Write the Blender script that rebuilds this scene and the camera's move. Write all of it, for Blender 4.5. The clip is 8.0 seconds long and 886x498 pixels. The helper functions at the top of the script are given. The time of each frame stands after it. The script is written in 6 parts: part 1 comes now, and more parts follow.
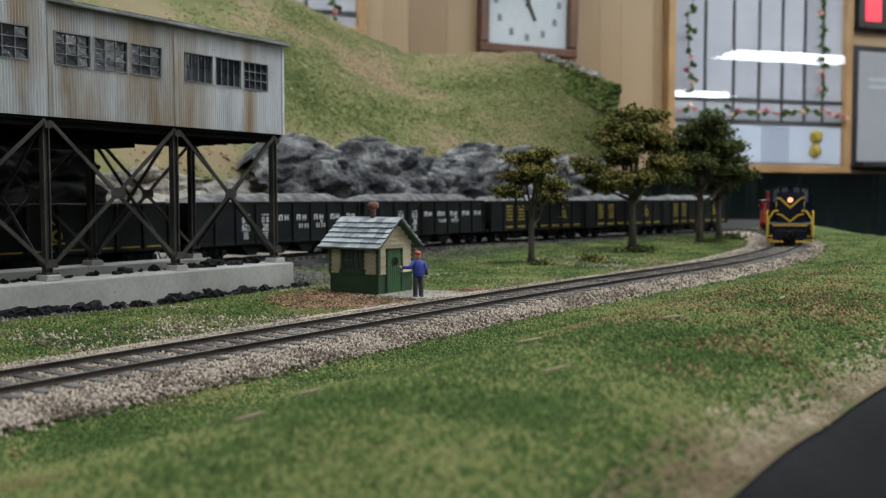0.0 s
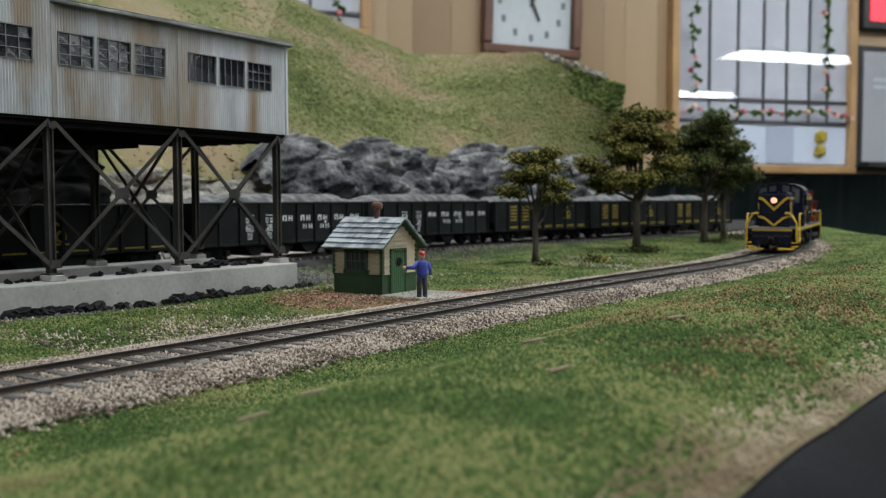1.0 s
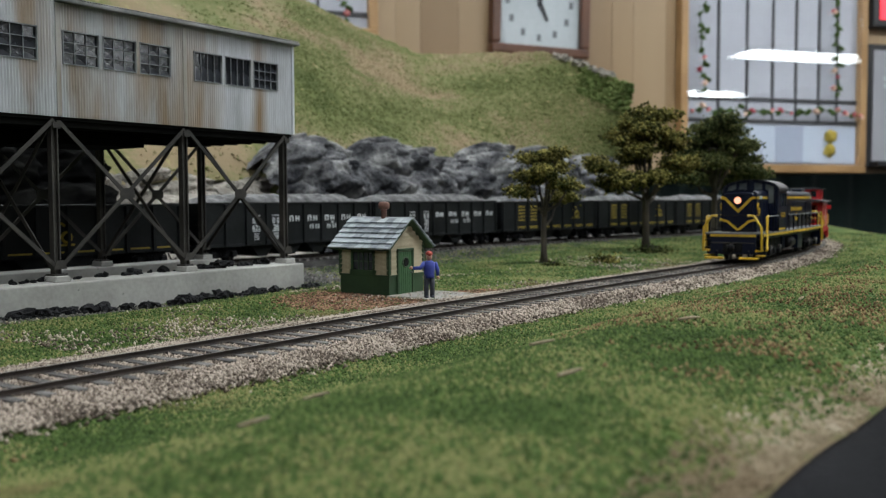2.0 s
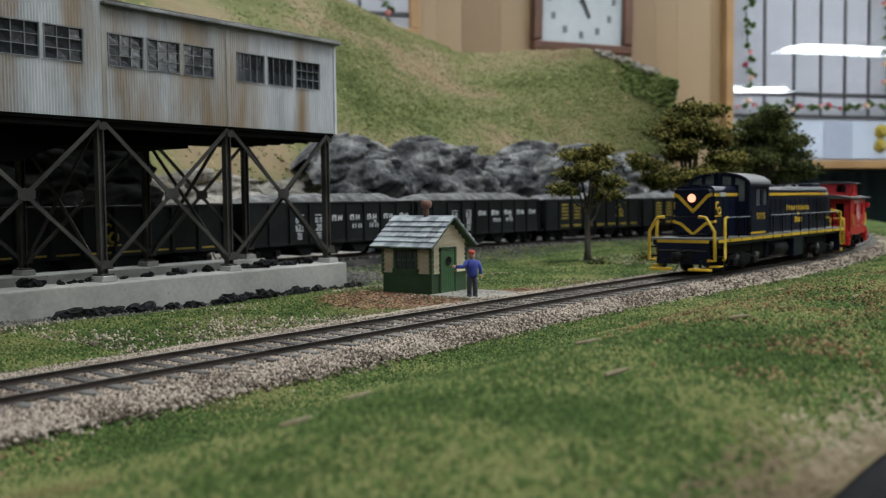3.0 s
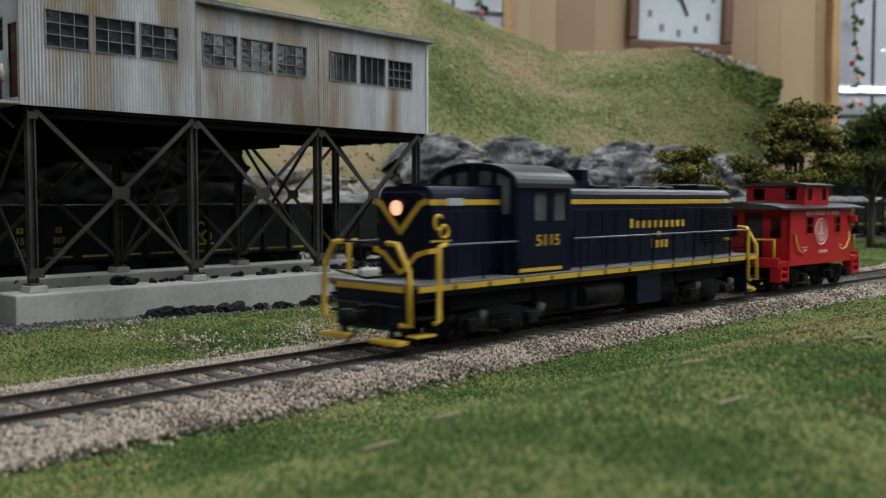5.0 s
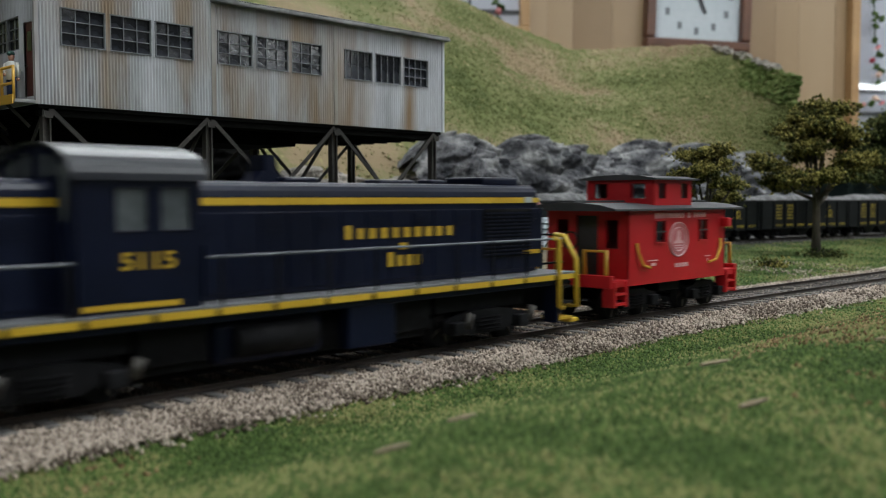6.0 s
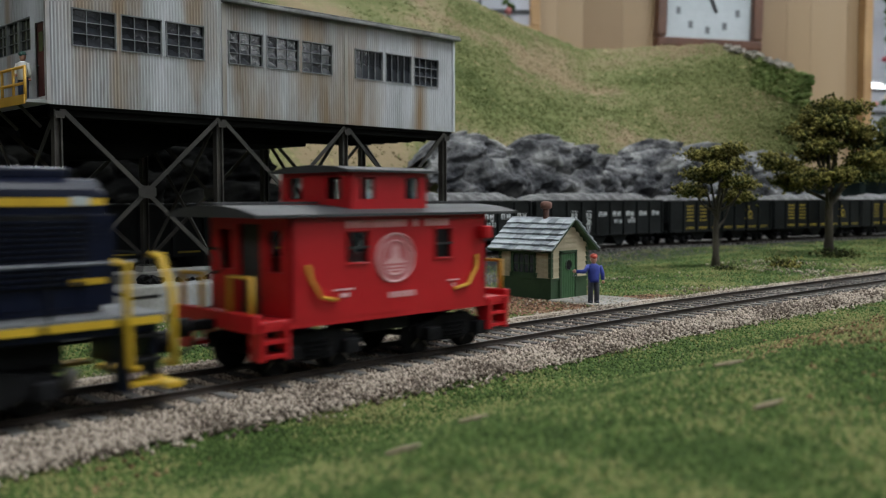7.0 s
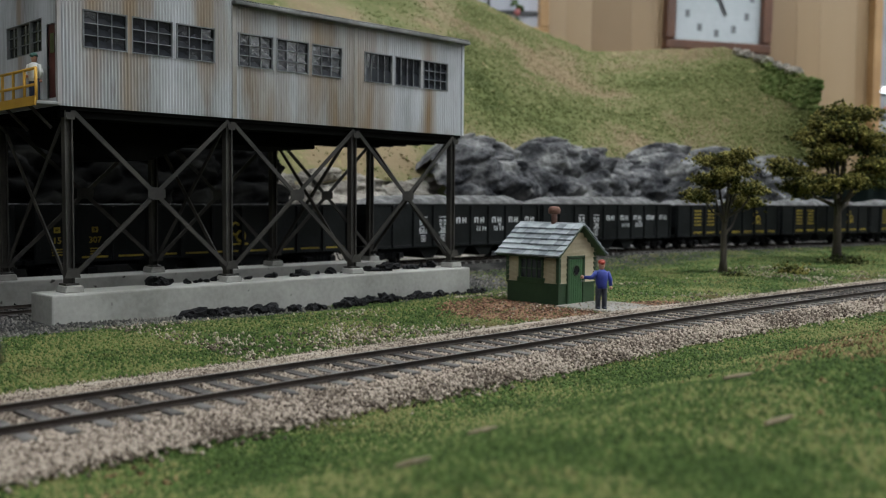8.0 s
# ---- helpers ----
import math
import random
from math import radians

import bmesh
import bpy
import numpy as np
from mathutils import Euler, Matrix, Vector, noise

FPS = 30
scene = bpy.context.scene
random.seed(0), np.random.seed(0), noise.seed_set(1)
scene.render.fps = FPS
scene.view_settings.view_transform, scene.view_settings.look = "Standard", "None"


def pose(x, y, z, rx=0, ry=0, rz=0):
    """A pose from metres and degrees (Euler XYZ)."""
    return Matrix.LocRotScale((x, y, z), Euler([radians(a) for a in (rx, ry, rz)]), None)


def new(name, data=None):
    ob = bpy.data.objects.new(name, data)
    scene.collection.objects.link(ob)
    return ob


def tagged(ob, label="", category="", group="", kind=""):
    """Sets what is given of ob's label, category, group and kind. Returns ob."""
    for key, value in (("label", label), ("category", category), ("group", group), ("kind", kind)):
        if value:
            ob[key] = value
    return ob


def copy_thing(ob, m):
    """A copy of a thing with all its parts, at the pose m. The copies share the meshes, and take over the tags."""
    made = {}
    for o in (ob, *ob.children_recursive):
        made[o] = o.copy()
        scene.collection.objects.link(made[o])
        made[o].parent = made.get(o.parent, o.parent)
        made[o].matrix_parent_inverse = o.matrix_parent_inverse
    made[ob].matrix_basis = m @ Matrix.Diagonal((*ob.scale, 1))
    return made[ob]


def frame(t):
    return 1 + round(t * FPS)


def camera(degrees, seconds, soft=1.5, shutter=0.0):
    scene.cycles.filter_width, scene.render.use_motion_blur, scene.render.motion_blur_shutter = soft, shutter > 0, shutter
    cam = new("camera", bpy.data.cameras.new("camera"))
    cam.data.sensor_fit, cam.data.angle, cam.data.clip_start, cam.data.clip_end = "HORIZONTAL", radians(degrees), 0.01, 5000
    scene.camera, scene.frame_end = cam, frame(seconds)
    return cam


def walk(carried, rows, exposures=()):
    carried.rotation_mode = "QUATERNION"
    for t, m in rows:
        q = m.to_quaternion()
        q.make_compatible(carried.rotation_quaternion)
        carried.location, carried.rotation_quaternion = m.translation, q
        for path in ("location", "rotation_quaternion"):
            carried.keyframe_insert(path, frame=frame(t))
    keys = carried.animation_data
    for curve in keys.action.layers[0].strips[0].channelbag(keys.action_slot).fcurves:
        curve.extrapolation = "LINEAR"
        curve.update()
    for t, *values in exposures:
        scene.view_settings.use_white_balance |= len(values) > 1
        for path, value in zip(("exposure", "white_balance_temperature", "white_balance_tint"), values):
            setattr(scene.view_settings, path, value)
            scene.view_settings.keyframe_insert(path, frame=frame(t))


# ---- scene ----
# A model railway in HO scale (1:87). Lengths below are in centimetres and become metres by U.
U = 0.01

# ---- camera ----
cam = camera(51.0, 8.0, soft=1.0, shutter=0.5)
cam.data.dof.use_dof = True
cam.data.dof.focus_distance = 0.31
cam.data.dof.aperture_fstop = 28.0
walk(cam, [
    (0.0, pose(-0.0164, -0.0148, 0.0431, 86.85, 0.12, -55.64)),
    (0.5, pose(-0.0163, -0.0148, 0.0427, 86.90, 0.15, -55.74)),
    (1.0, pose(-0.0157, -0.0144, 0.0428, 86.90, 0.17, -55.39)),
    (2.5, pose(-0.0109, -0.0114, 0.0423, 86.95, 0.45, -54.03)),
    (3.0, pose(-0.0102, -0.0107, 0.0421, 86.89, 0.66, -52.30)),
    (3.5, pose(-0.0083, -0.0093, 0.0423, 86.85, 0.54, -51.63)),
    (4.0, pose(-0.0050, -0.0062, 0.0428, 86.88, 0.44, -50.33)),
    (4.5, pose(-0.0036, -0.0044, 0.0434, 86.89, 0.15, -48.22)),
    (6.0, pose(-0.0001, -0.0014, 0.0431, 86.84, 0.08, -45.73)),
    (6.5, pose(-0.0003, -0.0015, 0.0428, 86.80, 0.18, -45.51)),
    (7.0, pose(0.0005, -0.0006, 0.0430, 86.84, 0.12, -45.10)),
    (7.5, pose(0.0008, -0.0001, 0.0436, 86.83, -0.05, -44.68)),
    (8.0, pose(0.0000, 0.0000, 0.0447, 86.85, -0.44, -44.70)),
], exposures=[(0.0, -0.74), (8.0, -0.86)])

# ---- world and lamps ----
world = bpy.data.worlds.new("room_air")
scene.world = world
world.use_nodes = True
world.node_tree.nodes["Background"].inputs[0].default_value = (0.55, 0.6, 0.68, 1)
world.node_tree.nodes["Background"].inputs[1].default_value = 0.004

# the room's wall: a point on it, the way along it and the way through it
WP, WD, WN = Vector((294.8, 165.0, 0)), Vector((0.805, -0.593, 0)), Vector((0.593, 0.805, 0))
WALL_ANGLE = math.degrees(math.atan2(WD.y, WD.x))
CEILING = 150.0


def room_point(u, v, z):
    """u along the wall, v in front of it, z up."""
    return WP + WD * u - WN * v + Vector((0, 0, z))


# First two fit reflections; the rest are added, last three to brighten the wall.
LAMPS = [(490, 469), (581, 780), (-84, 312), (-110, 560), (-360, 470), (100, 330), (-130, 120), (60, 120), (230, 120)]
for u, v in LAMPS:
    p = room_point(u, v, CEILING - 9) * U
    data = bpy.data.lights.new("fluorescent_light", "AREA")
    data.shape, data.size, data.size_y = "RECTANGLE", 1.5, 0.28
    data.energy, data.color = 12.8, (0.89, 0.96, 1.0)
    ob = new("fluorescent_light", data)
    ob.matrix_world = Matrix.Translation(p) @ pose(0, 0, 0, 0, 0, WALL_ANGLE)


# ---- materials ----
def material(name, colors, scale=1.0, rough=0.7, metal=0.0, bump=0.3, deep=0.0004, fine=12.0, island=0.0, coat=0.0, spec=0.5, detail=4.0, stretch=(1, 1, 1), flecks=None, vary=0.0, blend=0.06):
    """Two noises, scale and fine (cycles per centimetre), between the colours; island: how much each piece varies."""
    m = bpy.data.materials.new(name)
    m.use_nodes = True
    nt = m.node_tree
    n, l = nt.nodes, nt.links
    b = n["Principled BSDF"]
    b.inputs["Roughness"].default_value, b.inputs["Metallic"].default_value = rough, metal
    b.inputs["Specular IOR Level"].default_value = spec
    b.inputs["Coat Weight"].default_value = coat
    tc = n.new("ShaderNodeTexCoord")
    mp = n.new("ShaderNodeMapping")
    mp.inputs["Scale"].default_value = [100 * s for s in stretch]
    l.new(tc.outputs["Object"], mp.inputs["Vector"])

    def wave(sc, de):
        t = n.new("ShaderNodeTexNoise")
        t.inputs["Scale"].default_value, t.inputs["Detail"].default_value = sc, de
        l.new(mp.outputs["Vector"], t.inputs["Vector"])
        return t
    big, small = wave(scale, detail), wave(fine, 3.0)
    mix = n.new("ShaderNodeMath")
    mix.operation = "MULTIPLY_ADD"
    mix.inputs[1].default_value = 0.45
    l.new(small.outputs["Fac"], mix.inputs[0])
    half = n.new("ShaderNodeMath")
    half.operation = "MULTIPLY_ADD"
    half.inputs[1].default_value, half.inputs[2].default_value = 1.6, -0.52
    l.new(big.outputs["Fac"], half.inputs[0])
    l.new(half.outputs[0], mix.inputs[2])
    fac = mix.outputs[0]
    for amount, node, out in ((island, "ShaderNodeNewGeometry", "Random Per Island"), (vary, "ShaderNodeObjectInfo", "Random")):
        if not amount:
            continue
        g = n.new(node)
        a = n.new("ShaderNodeMath")
        a.operation = "MULTIPLY_ADD"
        a.inputs[1].default_value = amount
        l.new(g.outputs[out], a.inputs[0])
        l.new(fac, a.inputs[2])
        s = n.new("ShaderNodeMath")
        s.operation = "SUBTRACT"
        s.inputs[1].default_value = amount / 2
        l.new(a.outputs[0], s.inputs[0])
        fac = s.outputs[0]
    ramp = n.new("ShaderNodeValToRGB")
    e = ramp.color_ramp.elements
    k = len(colors) - 1
    e[0].position, e[0].color = 0.22, (*colors[0], 1)
    e[1].position, e[1].color = 0.78, (*colors[-1], 1)
    for i in range(1, k):
        x = e.new(0.22 + 0.56 * i / k)
        x.color = (*colors[i], 1)
    l.new(fac, ramp.inputs[0])
    out = ramp.outputs[0]
    if flecks:
        col, per, amount = flecks
        t = wave(per, 2.0)
        r = n.new("ShaderNodeMapRange")
        r.inputs[1].default_value, r.inputs[2].default_value = 1 - amount, 1 - amount + blend
        l.new(t.outputs["Fac"], r.inputs[0])
        c = n.new("ShaderNodeMix")
        c.data_type = "RGBA"
        l.new(r.outputs[0], c.inputs["Factor"])
        l.new(out, c.inputs["A"])
        c.inputs["B"].default_value = (*col, 1)
        out = c.outputs["Result"]
    l.new(out, b.inputs["Base Color"])
    if bump:
        bp = n.new("ShaderNodeBump")
        bp.inputs["Strength"].default_value, bp.inputs["Distance"].default_value = bump, deep
        l.new(small.outputs["Fac"], bp.inputs["Height"])
        l.new(bp.outputs[0], b.inputs["Normal"])
    return m


def glowing(name, color, strength):
    m = bpy.data.materials.new(name)
    m.use_nodes = True
    b = m.node_tree.nodes["Principled BSDF"]
    b.inputs["Base Color"].default_value = (*color, 1)
    b.inputs["Emission Color"].default_value = (*color, 1)
    b.inputs["Emission Strength"].default_value = strength
    return m


def glass(name, color, rough=0.03):
    m = bpy.data.materials.new(name)
    m.use_nodes = True
    b = m.node_tree.nodes["Principled BSDF"]
    b.inputs["Base Color"].default_value = (*color, 1)
    b.inputs["Roughness"].default_value = rough
    b.inputs["Transmission Weight"].default_value = 1.0
    b.inputs["IOR"].default_value = 1.45
    return m


TURF_COLORS = [(0.032, 0.055, 0.014), (0.056, 0.096, 0.024), (0.088, 0.128, 0.034), (0.18, 0.172, 0.07)]
TURF = material("turf", TURF_COLORS, 0.28, 0.95, bump=0.8, fine=2.2, island=0.75, spec=0.15, flecks=((0.14, 0.085, 0.045), 0.3, 0.38), blend=0.2)
HILL_TURF = material("hillside_turf", [(0.0768, 0.096, 0.03), (0.1296, 0.1488, 0.054), (0.186, 0.18, 0.0816), (0.258, 0.198, 0.12)], 0.08, 0.95, bump=0.9, fine=3, island=0.3, spec=0.1, flecks=((0.3, 0.26, 0.13), 0.9, 0.34))
BROWN_TURF = material("brown_turf", [(0.07, 0.042, 0.02), (0.14, 0.085, 0.042), (0.24, 0.17, 0.09)], 0.6, 0.95, bump=0.5, fine=5, island=0.9, spec=0.1)
SHOULDER_TURF = material("bright_shoulder_turf", [(0.06, 0.092, 0.024), (0.1, 0.14, 0.042), (0.15, 0.18, 0.065)], 0.2, 0.95, bump=0.8, fine=5, island=0.5, spec=0.1)
BUSH_TURF = material("bush_turf", [(0.025, 0.045, 0.014), (0.06, 0.095, 0.03)], 0.6, 0.95, bump=0.8, fine=6, island=0.5, spec=0.1)
BALLAST = material("ballast_grains", [(0.08, 0.06, 0.046), (0.21, 0.172, 0.138), (0.4, 0.335, 0.275)], 0.5, 0.9, bump=0.5, fine=9, island=0.9, spec=0.2)
EARTH = material("sandy_earth", [(0.16, 0.12, 0.075), (0.27, 0.22, 0.15), (0.4, 0.34, 0.26)], 0.5, 0.95, bump=0.7, fine=8, spec=0.1)
CINDER = material("cinder_ground", [(0.03, 0.03, 0.03), (0.085, 0.08, 0.075), (0.16, 0.15, 0.14)], 0.35, 0.9, bump=0.9, fine=9, island=0.7, spec=0.3)
BLACK_CINDER = material("soot_black_cinder_bed", [(0.008, 0.008, 0.008), (0.022, 0.021, 0.02), (0.05, 0.048, 0.045)], 0.4, 0.9, bump=0.9, fine=9, spec=0.2)
# Almost no albedo: stands for the deep shade seen through the trestle.
DARK_BANK = material("shade_black_bank", [(0.002, 0.002, 0.002), (0.004, 0.004, 0.004), (0.009, 0.009, 0.008)], 0.4, 0.95, bump=0.8, fine=3, spec=0.03)
COAL = material("coal", [(0.003, 0.003, 0.0035), (0.009, 0.009, 0.01), (0.02, 0.02, 0.022)], 1.2, 0.7, bump=1.0, fine=4, spec=0.15, vary=0.4)
LEAF_LITTER = material("brown_leaf_litter", [(0.06, 0.028, 0.016), (0.16, 0.075, 0.045), (0.3, 0.17, 0.11)], 0.8, 0.9, bump=0.4, fine=8, island=1.1, spec=0.2)
ROCK = material("grey_rock", [(0.024, 0.0252, 0.03), (0.072, 0.0732, 0.0792), (0.156, 0.156, 0.162), (0.324, 0.324, 0.318)], 0.45, 0.85, bump=1.0, fine=2.4, spec=0.2, detail=9, deep=0.003)
BANK = material("pale_bank_rock", [(0.12, 0.11, 0.095), (0.26, 0.24, 0.21), (0.42, 0.38, 0.33)], 0.3, 0.9, bump=1.0, fine=3, spec=0.2, detail=7, deep=0.003)
RAIL_STEEL = material("browned_rail", [(0.012, 0.009, 0.008), (0.03, 0.022, 0.018), (0.04, 0.03, 0.025)], 0.8, 0.6, 0.2, bump=0.2, fine=6, spec=0.3)
RAIL_TOP = material("polished_rail_head", [(0.1, 0.095, 0.09), (0.2, 0.19, 0.18)], 1.5, 0.38, 0.9, bump=0.1, fine=8)
TIE_WOOD = material("weathered_tie", [(0.025, 0.022, 0.02), (0.07, 0.065, 0.062), (0.15, 0.142, 0.135)], 0.7, 0.9, bump=0.6, fine=6, stretch=(3, 0.6, 3), vary=0.5)
CONCRETE = material("painted_concrete", [(0.21, 0.205, 0.19), (0.3, 0.295, 0.275), (0.38, 0.375, 0.35)], 0.25, 0.8, bump=0.25, fine=5, flecks=((0.05, 0.045, 0.04), 2.2, 0.3))
PAD = material("grey_path", [(0.2, 0.19, 0.17), (0.32, 0.3, 0.28)], 0.5, 0.9, bump=0.5, fine=8)
BLACK_PAINT = material("black_fascia_paint", [(0.008, 0.008, 0.009), (0.014, 0.014, 0.016)], 0.3, 0.8, bump=0.5, fine=12, spec=0.05)
METAL_SIDING = material("weathered_corrugated_siding", [(0.198, 0.187, 0.176), (0.341, 0.3465, 0.3575), (0.44, 0.451, 0.473), (0.528, 0.5445, 0.572)], 0.32, 0.6, 0.1, bump=0.3, fine=5, stretch=(1.4, 1.4, 0.22), flecks=((0.25, 0.17, 0.095), 0.42, 0.5), blend=0.22)
ROOF_EDGE = material("grey_roof_sheet", [(0.1, 0.1, 0.1), (0.2, 0.2, 0.2), (0.28, 0.28, 0.28)], 0.4, 0.7, 0.1, bump=0.2, fine=5)
STEEL_BROWN = material("brown_black_steel", [(0.012, 0.0105, 0.009), (0.027, 0.024, 0.021), (0.05, 0.045, 0.039)], 0.5, 0.65, 0.1, bump=0.25, fine=6)
# Near-black: the shade under the tipple is put into this timber colour.
DARK_FLOOR = material("shade_dark_planks", [(0.002, 0.002, 0.002), (0.005, 0.005, 0.0045)], 0.5, 0.95, bump=0.4, fine=5, spec=0.05)
PINK_DULL = material("faded_red_marking", [(0.42, 0.09, 0.1), (0.5, 0.16, 0.17)], 1.0, 0.6, bump=0.0, fine=6)
PANE = material("grimy_dark_pane", [(0.0045, 0.0055, 0.0075), (0.01, 0.0115, 0.015), (0.03, 0.033, 0.04)], 0.9, 0.15, bump=0.25, fine=5, stretch=(1, 1, 0.5), vary=0.2)
MUNTIN = material("weathered_muntin", [(0.1, 0.105, 0.11), (0.24, 0.25, 0.26)], 1.0, 0.6, 0.1, bump=0.1, fine=6)
MAROON = material("maroon_door_paint", [(0.05, 0.012, 0.012), (0.09, 0.02, 0.02)], 0.7, 0.6, bump=0.2, fine=6)
YELLOW = material("yellow_enamel", [(0.5, 0.31, 0.02), (0.62, 0.4, 0.03)], 0.7, 0.45, bump=0.08, fine=6)
ORANGE_YELLOW = material("ochre_yellow_enamel", [(0.5, 0.27, 0.03), (0.6, 0.34, 0.04)], 0.7, 0.5, bump=0.08, fine=6)
NAVY = material("navy_enamel", [(0.0024, 0.004, 0.013), (0.005, 0.0078, 0.023)], 0.4, 0.36, bump=0.05, fine=6, spec=0.22)
LOCO_BLACK = material("black_running_gear", [(0.0035, 0.0035, 0.004), (0.0065, 0.0065, 0.0075), (0.014, 0.014, 0.016)], 0.8, 0.6, bump=0.3, fine=6, spec=0.1)
DECK_GREY = material("worn_grey_deck", [(0.084, 0.0875, 0.0945), (0.154, 0.1575, 0.168)], 0.8, 0.5, bump=0.1, fine=6)
RED = material("caboose_red_enamel", [(0.42, 0.008, 0.013), (0.5, 0.012, 0.019)], 0.4, 0.42, bump=0.05, fine=6)
DARK_ROOF = material("charcoal_roof", [(0.02, 0.02, 0.022), (0.045, 0.045, 0.05)], 0.5, 0.6, bump=0.3, fine=6)
PINK_WHITE = material("pale_pink_marking", [(0.55, 0.26, 0.27), (0.72, 0.45, 0.46)], 1.0, 0.6, bump=0.0, fine=6)
CAR_BLACK = material("black_hopper_paint", [(0.0018, 0.0024, 0.0027), (0.0042, 0.0054, 0.006), (0.0096, 0.0114, 0.0126)], 0.4, 0.6, bump=0.15, fine=5, spec=0.25)
WHITE_PAINT = material("white_lettering", [(0.55, 0.57, 0.58), (0.75, 0.77, 0.78)], 1.5, 0.7, bump=0.0, fine=6)
YELLOW_DULL = material("dull_yellow_lettering", [(0.26, 0.19, 0.02), (0.4, 0.3, 0.035)], 1.5, 0.7, bump=0.0, fine=6)
CREAM = material("cream_clapboard", [(0.3, 0.26, 0.17), (0.46, 0.4, 0.275)], 0.8, 0.75, bump=0.2, fine=5, stretch=(1, 1, 3), vary=0.25)
GREEN = material("dark_green_trim", [(0.016, 0.04, 0.016), (0.028, 0.065, 0.026)], 0.8, 0.6, bump=0.2, fine=5)
GREEN_DOOR = material("green_door_paint", [(0.025, 0.075, 0.028), (0.04, 0.11, 0.04)], 0.8, 0.55, bump=0.2, fine=5)
SLATE = material("grey_shingle", [(0.15, 0.17, 0.185), (0.27, 0.3, 0.325), (0.42, 0.46, 0.49)], 0.9, 0.7, bump=0.3, fine=5, vary=0.6)
CHIMNEY_RUST = material("rusty_stovepipe", [(0.08, 0.035, 0.025), (0.17, 0.08, 0.06)], 1.5, 0.7, bump=0.3, fine=6)
BARK = material("grey_brown_bark", [(0.022, 0.018, 0.014), (0.055, 0.045, 0.034), (0.1, 0.082, 0.06)], 1.0, 0.9, bump=0.8, fine=5, stretch=(1, 1, 0.3))
FOLIAGE = material("olive_foam_foliage", [(0.03, 0.036, 0.009), (0.09, 0.088, 0.02), (0.22, 0.19, 0.055)], 0.5, 0.95, bump=0.8, fine=5, island=0.8, spec=0.1)
FOLIAGE_DARK = material("dark_foam_foliage", [(0.02, 0.03, 0.01), (0.05, 0.064, 0.02), (0.11, 0.115, 0.038)], 0.5, 0.95, bump=0.8, fine=5, island=0.8, spec=0.1)
WOOD_PANEL = material("honey_wood_panelling", [(0.216, 0.135, 0.0675), (0.306, 0.2052, 0.1125), (0.378, 0.27, 0.162)], 0.12, 0.5, bump=0.1, fine=0.4, stretch=(1, 1, 0.03), vary=0.4)
WOOD_FRAME = material("oak_frame", [(0.3, 0.17, 0.07), (0.42, 0.25, 0.11)], 0.05, 0.5, bump=0.1, fine=0.5)
WALNUT = material("walnut_clock_frame", [(0.07, 0.026, 0.012), (0.13, 0.05, 0.024)], 0.08, 0.4, bump=0.1, fine=0.6)
CLOCK_FACE = material("pale_clock_face", [(0.36, 0.4, 0.42), (0.46, 0.5, 0.52)], 0.02, 0.4, bump=0.0, fine=0.5)
INK = material("black_ink", [(0.01, 0.01, 0.012), (0.02, 0.02, 0.022)], 0.1, 0.5, bump=0.0, fine=1)
BOARD_WHITE = material("white_board", [(0.288, 0.2916, 0.3168), (0.3312, 0.3348, 0.36)], 0.02, 0.35, bump=0.0, fine=0.4)
CURTAIN = material("dark_green_curtain", [(0.008, 0.02, 0.018), (0.016, 0.034, 0.03)], 0.05, 0.9, bump=0.2, fine=0.5)
PLASTER = material("grey_plaster", [(0.25, 0.25, 0.25), (0.32, 0.32, 0.32)], 0.01, 0.9, bump=0.1, fine=0.2)
CARPET = material("grey_carpet", [(0.06, 0.06, 0.065), (0.12, 0.12, 0.125)], 0.05, 0.95, bump=0.3, fine=1)
FLOWER_RED = material("red_paper_flower", [(0.3, 0.04, 0.06), (0.5, 0.1, 0.12), (0.6, 0.4, 0.3)], 0.2, 0.8, bump=0.1, fine=1, vary=0.9)
SIGN_RED = glowing("red_sign_light", (0.9, 0.05, 0.08), 1.2)
LAMP_GLOW = glowing("fluorescent_glow", (0.93, 0.98, 1.0), 26.0)
HEADLIGHT = glowing("headlight_glow", (1.0, 0.42, 0.27), 2.4)
COAT_BLUE = material("blue_coat", [(0.02, 0.035, 0.22), (0.03, 0.05, 0.3)], 2.0, 0.6, bump=0.2, fine=8)
SKIN = material("painted_skin", [(0.4, 0.2, 0.14), (0.5, 0.27, 0.2)], 2.0, 0.6, bump=0.0, fine=8)
GLASS = glass("clear_window", (0.75, 0.8, 0.82))


# ---- mesh helpers (centimetres) ----
def quad_box(bm, x0, x1, y0, y1, z0, z1, m=None):
    v = [Vector(p) for p in ((x0, y0, z0), (x1, y0, z0), (x1, y1, z0), (x0, y1, z0), (x0, y0, z1), (x1, y0, z1), (x1, y1, z1), (x0, y1, z1))]
    if m is not None:
        v = [m @ p for p in v]
    v = [bm.verts.new(p) for p in v]
    for f in ((3, 2, 1, 0), (4, 5, 6, 7), (0, 1, 5, 4), (1, 2, 6, 5), (2, 3, 7, 6), (3, 0, 4, 7)):
        bm.faces.new([v[i] for i in f])
    return bm


def box(x0, x1, y0, y1, z0, z1, bevel=0.0):
    bm = quad_box(bmesh.new(), x0, x1, y0, y1, z0, z1)
    if bevel:
        bmesh.ops.bevel(bm, geom=bm.edges[:], offset=bevel, segments=2, affect="EDGES", profile=0.5)
    return bm


